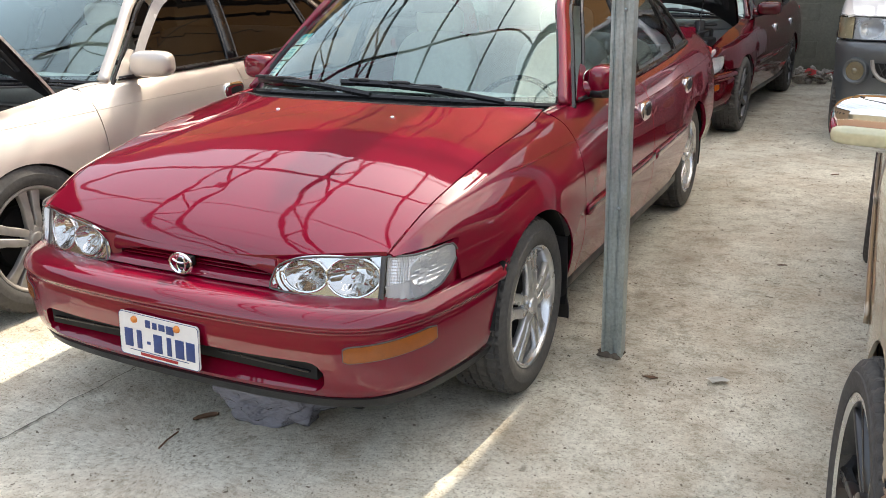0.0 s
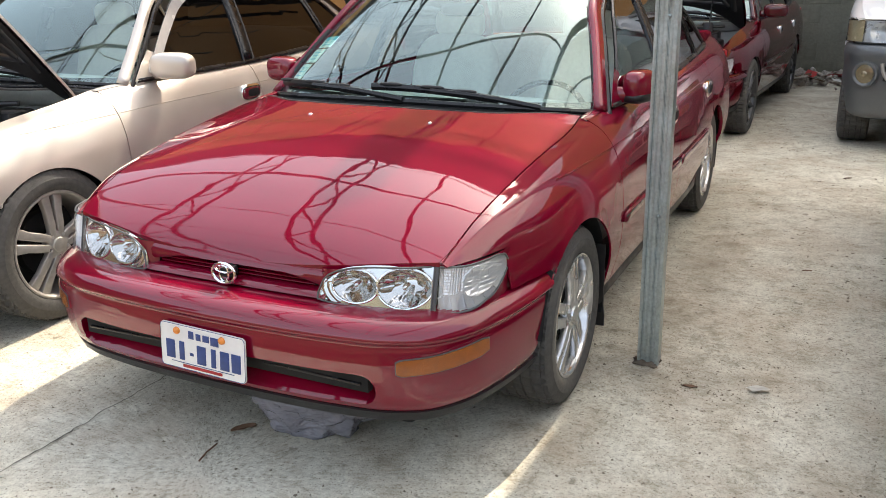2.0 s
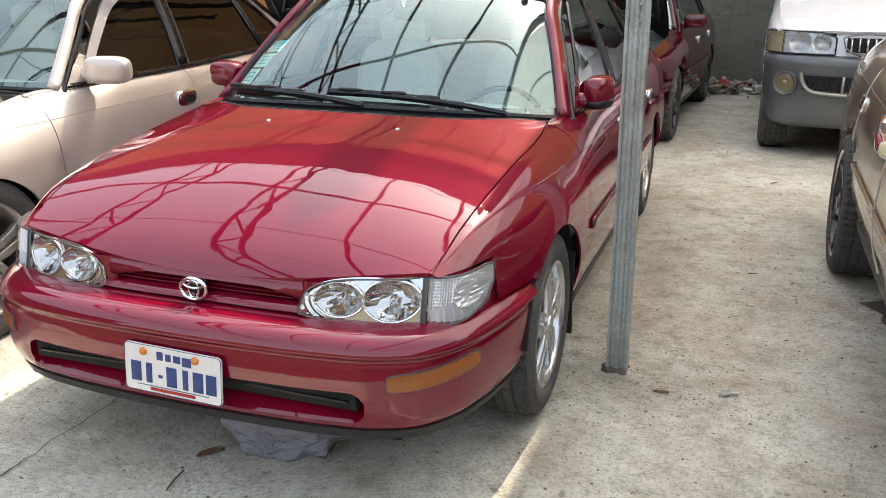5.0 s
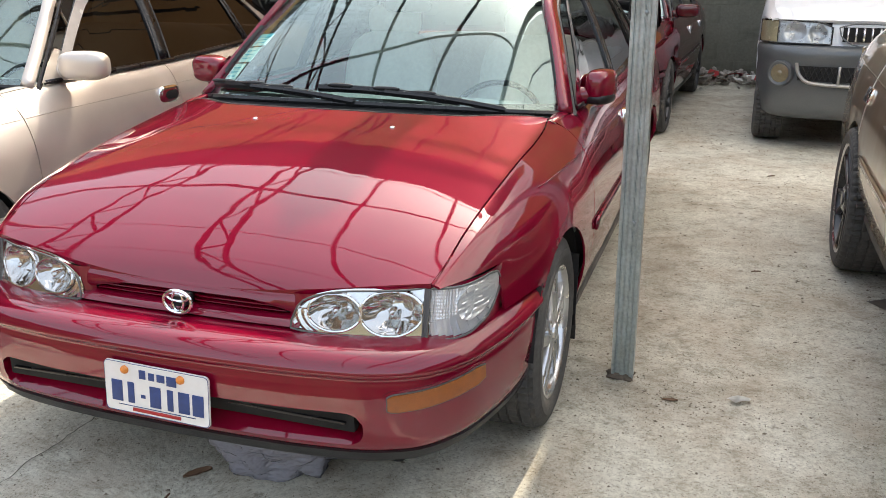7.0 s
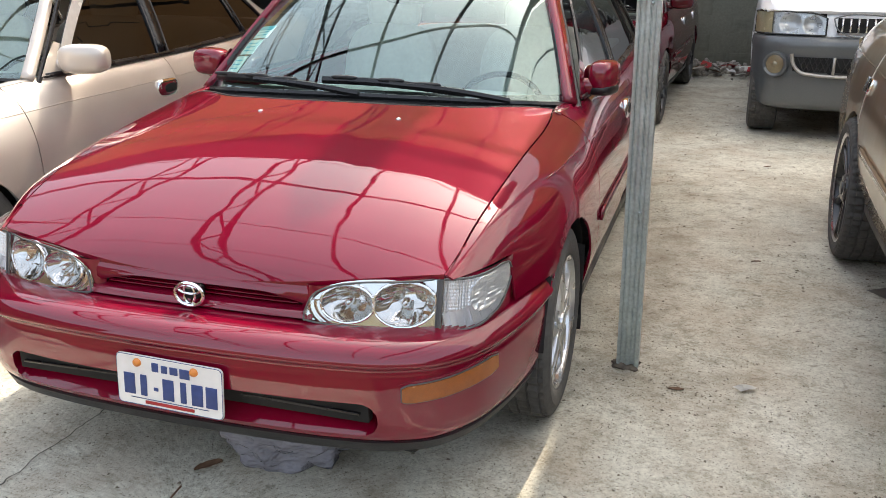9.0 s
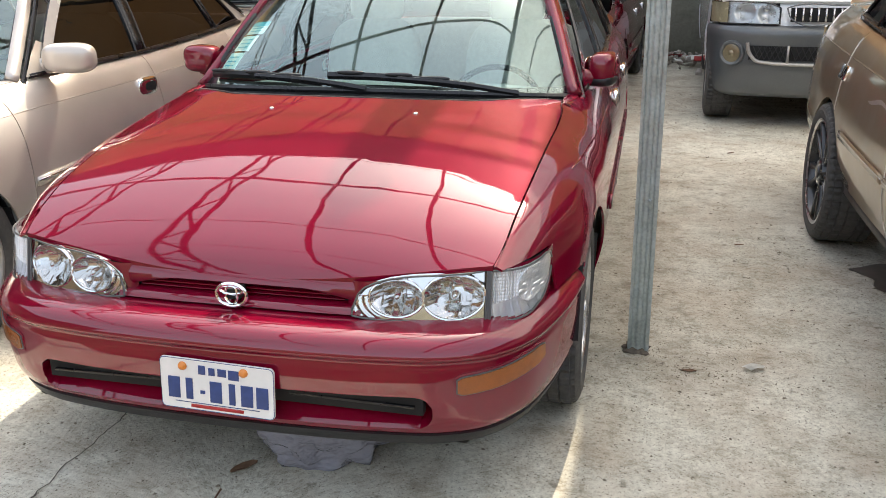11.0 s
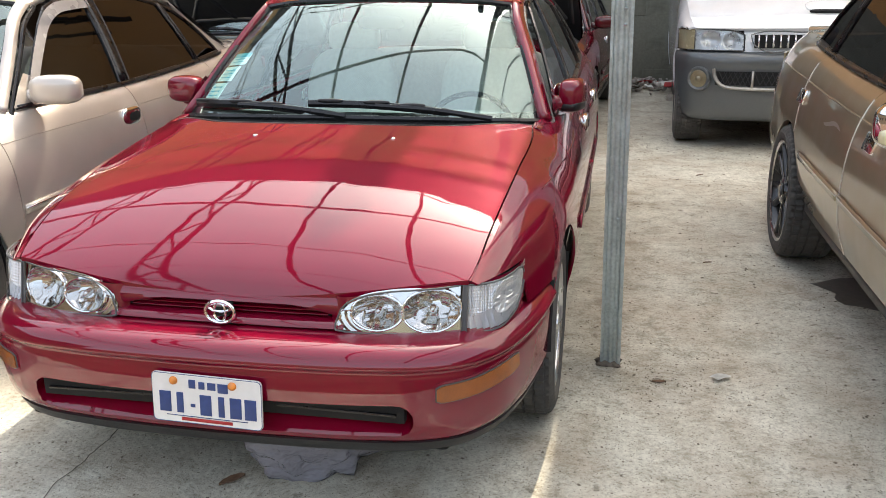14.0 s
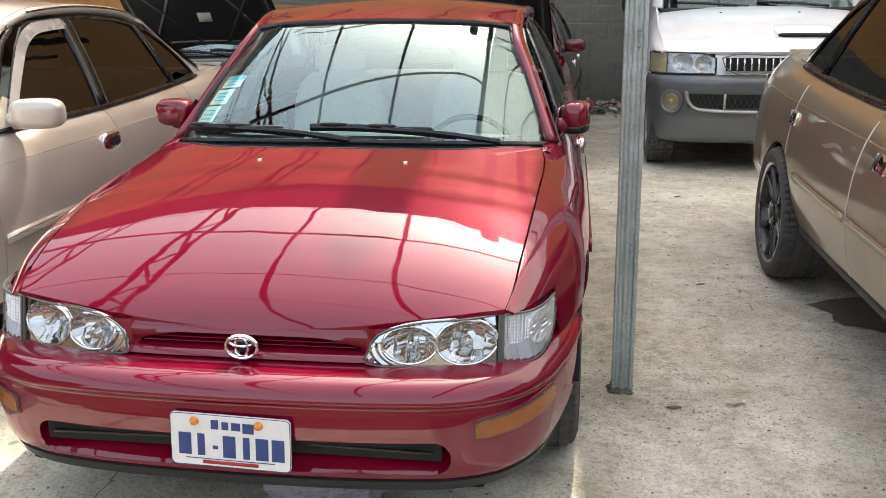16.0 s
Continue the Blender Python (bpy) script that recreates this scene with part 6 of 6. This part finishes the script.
        part("pillar", ribbon([(s * 0.775, 0.92, 1.22), (s * 0.70, 1.45, 1.80), (s * 0.69, 1.6, 1.90)], (0.07, 0.03, 0), 0.04, (s * 0.6, -0.5, 0.4)), "white", t)
        part("wing_mirror", moved(blob(0, 0, 0, 0.09, 0.06, 0.13, 0.6), pose(s * 0.99, 1.02, 1.30)), "black", t, "black wing mirror")
    part("lamp_backing", block(-0.74, 0.74, 0.20, 0.26, 0.70, 0.90), "void", t)
    # grille
    g = part("grille", grid([[(x, px(x) + 0.005 + 0.3 * (z - 0.78), z) for z in (0.775, 0.80, 0.84, 0.87)] for x in np.linspace(-0.33, 0.33, 12)], flip=False), "void", t, "black grille with chrome bars")
    for k in range(13):
        x = -0.30 + 0.05 * k
        part("grille_bar", tube([(x, px(x) - 0.006, 0.780), (x, px(x) + 0.014, 0.868)], 0.0075, 6), "alloy", g)
    fr = [(-0.355, 0.868), (-0.33, 0.80), (-0.29, 0.772), (0, 0.766), (0.29, 0.772), (0.33, 0.80), (0.355, 0.868), (0.30, 0.885), (0, 0.888), (-0.30, 0.885)]
    P = [(x, px(x) - 0.006 + 0.25 * (z - 0.775), z) for x, z in fr]
    part("grille_surround", tube([tuple(q) for q in spl(P + P[:1], 60)], 0.005, 8, caps=False), "cladding", g, "dark grille surround")
    # hood, scoop, screen
    hz = curve1([0.05, 0.12, 0.30, 0.55, 0.80, 0.98], [0.912, 0.955, 1.045, 1.135, 1.195, 1.225])
    hy0 = lambda a: px(a * 0.745) + 0.062
    part("nose_panel", grid([[(x, px(x) + 0.05 + 0.25 * (z - 0.74), z) for z in (0.74, 0.80, 0.86, 0.916)] for x in np.linspace(-0.40, 0.40, 20)]), "white", t)
    V = [[(a * float(np.interp(hy0(a) + (0.98 - hy0(a)) * v, [0.16, 0.30, 0.52], [0.752, 0.782, 0.797])), hy0(a) + (0.98 - hy0(a)) * v, float(hz(0.05 + 0.93 * v)[0]) - 0.045 * abs(a) ** 2.5 * min(1, 2 * v)) for v in np.linspace(0, 1, 24)] for a in np.linspace(-1, 1, 30)]
    hd = part("hood", grid(V, hem=0.02), "white", t, "white sloping hood")
    sc = part("hood_scoop", moved(blob(0, 0, 0, 0.22, 0.10, 0.022, 0.6), pose(0.26, 0.335, 1.052, 20)), "white", hd, "low intake scoop")
    part("scoop_slot", moved(blob(0, 0, 0, 0.20, 0.02, 0.012, 0.5), pose(0.26, 0.243, 1.024, 20)), "void", sc)
    for s in (1, -1):
        part("washer_jet", blob(s * 0.30, 0.75, 1.178, 0.012, 0.014, 0.008, 0.8, 10, 6), "trim", hd)
    part("cowl", block(-0.76, 0.76, 0.95, 1.06, 1.18, 1.215, 0.01), "black", t)
    V = [[(a * (0.76 - 0.10 * v), 1.02 + 0.10 * a * a + 0.50 * v, 1.215 + 0.66 * v) for v in np.linspace(0, 1, 8)] for a in np.linspace(-1, 1, 16)]
    part("windscreen", grid(V), "screen", t).visible_shadow = False
    for x0, x1 in ((-0.62, -0.05), (0.02, 0.58)):
        part("wiper", tube([(x0, 1.04, 1.262), ((x0 + x1) / 2, 1.00, 1.25), (x1, 1.0, 1.225)], 0.012, 6), "trim", t, "black wiper")
    part("roof", block(-0.72, 0.72, 1.5, 4.6, 1.86, 1.92, 0.025), "white", t)
    part("rear_wall", block(-0.82, 0.82, 4.52, 4.60, 0.35, 1.88, 0.02), "white", t)
    part("cabin_void", block(-0.70, 0.70, 1.15, 4.4, 0.4, 1.15), "dash", t)
    part("underbody", block(-0.74, 0.74, 0.22, 4.5, 0.26, 0.40, 0.02), "void", t)
    return t


van(pose(2.28, 5.28, 0, 0, 0, -1.6) @ Matrix.Diagonal((1.035, 1.035, 1.035, 1)))

# ---- number plate with plain bars, bolts ----
def rounded_outline(hx, hz, r):
    return [(sx * (hx - r) + r * math.cos(a), sz * (hz - r) + r * math.sin(a)) for q, (sx, sz) in enumerate(((1, 1), (-1, 1), (-1, -1), (1, -1))) for a in np.linspace(q * math.pi / 2, (q + 1) * math.pi / 2, 7)]


def rounded_plate(hx, hz, r, d):
    bm = bmesh.new()
    rim = [[bm.verts.new((x * k, y, z * k)) for x, z in rounded_outline(hx, hz, r)] for y, k in ((d / 2, 1.0), (-d / 4, 1.0), (-d / 2, 0.994))]
    for a, b in zip(rim, rim[1:]):
        for i in range(len(a)):
            bm.faces.new((a[i], a[(i + 1) % len(a)], b[(i + 1) % len(a)], b[i]))
    bm.faces.new(rim[0])
    bm.faces.new(rim[-1][::-1])
    bmesh.ops.recalc_face_normals(bm, faces=bm.faces[:])
    return bm


np_ = part("number_plate", rounded_plate(0.162, 0.0745, 0.014, 0.006), "plate", red_car, "white number plate with blue bars")
np_.matrix_basis = pose(0.005, 0.048, 0.366, -3, 1.5, 0) @ Matrix.Diagonal((0.90, 1, 0.88, 1))
BARS = [(-0.040, 0.047, 0.020, 0.026), (-0.012, 0.045, 0.018, 0.022), (0.017, 0.045, 0.024, 0.022), (0.050, 0.042, 0.030, 0.028), (-0.122, -0.012, 0.034, 0.062), (-0.078, -0.012, 0.020, 0.062), (-0.040, -0.018, 0.014, 0.010), (-0.002, -0.014, 0.034, 0.062), (0.044, -0.014, 0.018, 0.062), (0.086, -0.014, 0.034, 0.062), (0.129, -0.014, 0.034, 0.062)]
for x, z, w, h in BARS:
    part("plate_bar", block(x - w / 2, x + w / 2, -0.0050, -0.0030, z - h / 2, z + h / 2, 0.0009), "ink", np_)
part("plate_bar", block(-0.075, 0.075, -0.0048, -0.0030, -0.066, -0.057), "ink_red", np_, "red lower bar")
_o = [(x, -0.0030, z) for x, z in rounded_outline(0.1605, 0.0730, 0.013)]
part("plate_edge", tube(_o + _o[:1], 0.0010, 5, caps=False), "ink", np_, "worn dark edge")
part("plate_line", block(-0.120, 0.120, -0.0045, -0.0030, -0.053, -0.0515), "ink", np_)
for s in (-0.095, 0.078):
    part("plate_bolt", moved(revolve([(-0.002, 0.0125), (0.004, 0.011), (0.008, 0.006), (0.009, 0.0)], 16), pose(s, -0.004, 0.053, 0, 0, -90)), "bolt", np_, "orange capped bolt")

# ---- papers inside the windscreen of the red car ----
for a0, b0, da, db, mt in ((-0.945, 0.13, 0.15, 0.13, "sticker"), (-0.935, 0.275, 0.16, 0.12, "sticker"), (-0.92, 0.41, 0.17, 0.10, "sticker"), (-0.915, 0.475, 0.16, 0.035, "sticker_blue")):
    V = [[settled(screen_lift(a0 + da * u, b0 + db * v, -0.006 if mt == "sticker" else -0.004)) for v in (0, 0.5, 1)] for u in (0, 0.5, 1)]
    ob = tagged(part("windscreen_sticker", solid(grid(V), 0.001), mt), "pale printed paper stuck inside the windscreen", "sticker", "windscreen papers")
    for k in range(3 if mt == "sticker" else 0):
        v0 = b0 + db * (0.2 + 0.25 * k)
        part("printed_bar", solid(grid([[settled(screen_lift(a0 + da * u, v, -0.0045)) for v in (v0, v0 + db * 0.07)] for u in (0.15, 0.5, 0.8)]), 0.0005), "sticker_blue", ob)

# ---- small things on the slab ----
def flat_piece(name, x, y, s, yaw, m, label, category, long=1.6, curl=0.35, seed=1, tip=True):
    V = []
    for a in np.linspace(-1, 1, 9):
        w = (1 - abs(a) ** 2.2) * (0.75 + 0.25 * noise.noise(Vector((a * 2, seed, 0)))) + 0.04
        V.append([(a * s * long / 2, b * w * s / 2, s * (0.06 + curl * 0.25 * abs(b) + 0.15 * curl * noise.noise(Vector((a * 2, b * 2, seed))))) for b in np.linspace(-1, 1, 5)])
    ob = part(name, solid(grid(V), 0.0012), m)
    ob.matrix_world = pose(x, y, 0.001 + slab(x, y), 0, 0, yaw)
    return tagged(ob, label, category)


bm = bmesh.new()
P = [bm.verts.new((0.034 * r * math.cos(a) * 1.25, 0.034 * r * math.sin(a) * 0.8, 0.003 + 0.003 * (k % 2))) for k, (r, a) in enumerate(zip((1.0, 0.7, 0.95, 0.62, 0.9, 0.75, 1.05, 0.66, 0.9), np.linspace(0, 5.7, 9)))]
c = bm.verts.new((0, 0, 0.002))
for k in range(9):
    bm.faces.new((P[k], P[(k + 1) % 9], c))
ob = part("paper_scrap", solid(bm, 0.002), "paper", smooth=False)
ob.matrix_world = pose(1.356, 1.16, 0.006, 0, 0, 20)
tagged(ob, "small torn white paper scrap on the slab", "litter")
flat_piece("dry_leaf", 1.148, 1.103, 0.022, 10, "leaf", "small brown dry leaf on the slab", "leaf", 2.2, 0.5, 5)
flat_piece("dry_leaf", -0.059, 0.259, 0.040, 52, "leaf", "curled reddish dry leaf in the shade", "leaf", 2.0, 0.6, 6)
flat_piece("dry_leaf", 1.424, 2.479, 0.017, 20, "leaf", "thin dry leaf lying in the aisle", "leaf", 2.6, 0.5, 8)
flat_piece("dry_leaf", 1.537, 4.46, 0.025, 35, "leaf", "dark dry leaf lying in the aisle", "leaf", 2.2, 0.5, 9)
tagged(part("twig", tube([(-0.058, 0.051, 0.004), (-0.067, 0.096, 0.006), (-0.073, 0.149, 0.004)], 0.0028, 5), "leaf"), "short dry twig on the slab", "twig")

bm = blob(0, 0, 0, 0.132, 0.078, 0.095, 0.8, 96, 60)
for v in bm.verts:
    n1 = abs(noise.noise(v.co * 9 + Vector((3, 1, 0)))) * 2.0 + 1.2 * abs(noise.noise(v.co * 21)) + 0.35 * abs(noise.noise(v.co * 44))
    v.co *= 0.84 + 0.20 * n1 + 0.16 * (1 - abs(noise.noise(v.co * 14 + Vector((0, 5, 2)))) * 2.2)
    v.co.z = max(v.co.z, -0.088)
ob = part("plastic_bag", bm, "film")
ob.matrix_world = pose(0.158, 0.365, 0.090, 0, 0, 24) @ Matrix.Diagonal((1.24, 1.10, 1.02, 1))
tagged(ob, "crumpled clear plastic bag under the bumper", "plastic bag")

# joint crack in the slab
V = []
for k in range(60):
    y = -0.40 + 1.08 * k / 59
    x = -0.542 + 0.004 * (y + 0.1) + 0.020 * noise.noise(Vector((y * 9, 4.0, 0))) + 0.012 * noise.noise(Vector((y * 31, 1.0, 0)))
    w = 0.0014 + 0.0042 * abs(noise.noise(Vector((y * 23, 9.0, 2.0))))
    V.append([(x - w, y, 0.0030), (x, y, 0.0022), (x + w, y, 0.0030)])
tagged(part("slab_crack", grid(V), "crack", smooth=False), "thin jagged crack across the concrete slab", "crack", kind="structure")

# unseen brown sheet ahead of the slab, added to redden the bumper's reflection
tagged(part("earth_yard", grid([[(x, y, 0.004) for y in np.linspace(-12.8, -0.72, 12)] for x in np.linspace(-9, 9, 12)], out=(0, 0, 1)), "earth"), "unseen brown sheet added to redden the bumper's reflection", "ground", kind="structure")

# damp patch beside the gold car
pts = [(1.84, 2.24), (1.93, 2.14), (1.92, 2.04), (2.02, 1.94), (2.16, 1.88), (2.36, 1.90), (2.42, 2.03), (2.32, 2.24), (2.12, 2.36)]
P = spl([(x, y, slab(x, y) + 0.004) for x, y in pts + pts[:1]], 60)[:-1]
bm = bmesh.new()
bm.faces.new([bm.verts.new((x + 0.03 * noise.noise(Vector((x * 9, y * 9, 0))), y + 0.03 * noise.noise(Vector((y * 9, x * 9, 4))), z)) for x, y, z in P])
tagged(part("damp_patch", bm, "oil", smooth=False), "dark damp patch on the concrete", "stain", kind="structure")

# grit, specks and crumbs strewn over the slab
rnd = random.Random(11)
vs, fs = [], []


def speck(x, y, s, h):
    n = rnd.choice((4, 5, 6))
    k = len(vs)
    a0 = rnd.uniform(0, 6)
    st = rnd.uniform(0.5, 1.6)
    yaw = rnd.uniform(0, 3.14)
    for i in range(n):
        a = a0 + 2 * math.pi * i / n
        r = s * rnd.uniform(0.6, 1.2)
        u, w = r * math.cos(a) * st, r * math.sin(a)
        vs.append((x + u * math.cos(yaw) - w * math.sin(yaw), y + u * math.sin(yaw) + w * math.cos(yaw), slab(x, y) + 0.0005))
    vs.append((x, y, slab(x, y) + 0.001 + h))
    for i in range(n):
        fs.append((k + i, k + (i + 1) % n, k + n))


for _ in range(5200):
    y = -0.5 + 7.5 * rnd.random() ** 1.4
    speck(rnd.uniform(-1.0, 2.3), y, (0.0012 + 0.0055 * rnd.random() ** 5) * (1 + 0.12 * y), rnd.uniform(0.001, 0.005))
for _ in range(330):
    a, r = rnd.uniform(0, 6.3), abs(rnd.gauss(0, 0.23))
    speck(1.13 + r * math.cos(a) * 1.3, 1.11 + r * math.sin(a) * 0.8, rnd.uniform(0.0012, 0.0042), rnd.uniform(0.001, 0.004))
me = bpy.data.meshes.new("grit")
me.from_pydata(vs, [], fs)
me.materials.append(mat("grit", (0.18, 0.15, 0.11), 0.9, 0, 0, 40, 0.5, 3))
tagged(new("grit", me), "dark grit, crumbs and leaf bits strewn on the slab", "grit", kind="stuff")

# pale scuff on the gold car's rear door
V = []
for k in range(14):
    u = k / 13
    y, z = 2.43 + 0.25 * u, 0.695 + 0.010 * math.sin(5 * u)
    w = 0.010 * math.sin(math.pi * u) ** 0.6 * (0.6 + 0.6 * abs(noise.noise(Vector((u * 7, 2, 1))))) + 0.001
    V.append([(-(flank_x(y, z + b * w) + 0.0012), y, z + b * w + 0.072 * (z + b * w - 0.30)) for b in (-1, -0.3, 0.4, 1)])
part("scuff", grid(V, out=(-1, 0, 0)), "beige", gold_car, "pale scuffed paint")
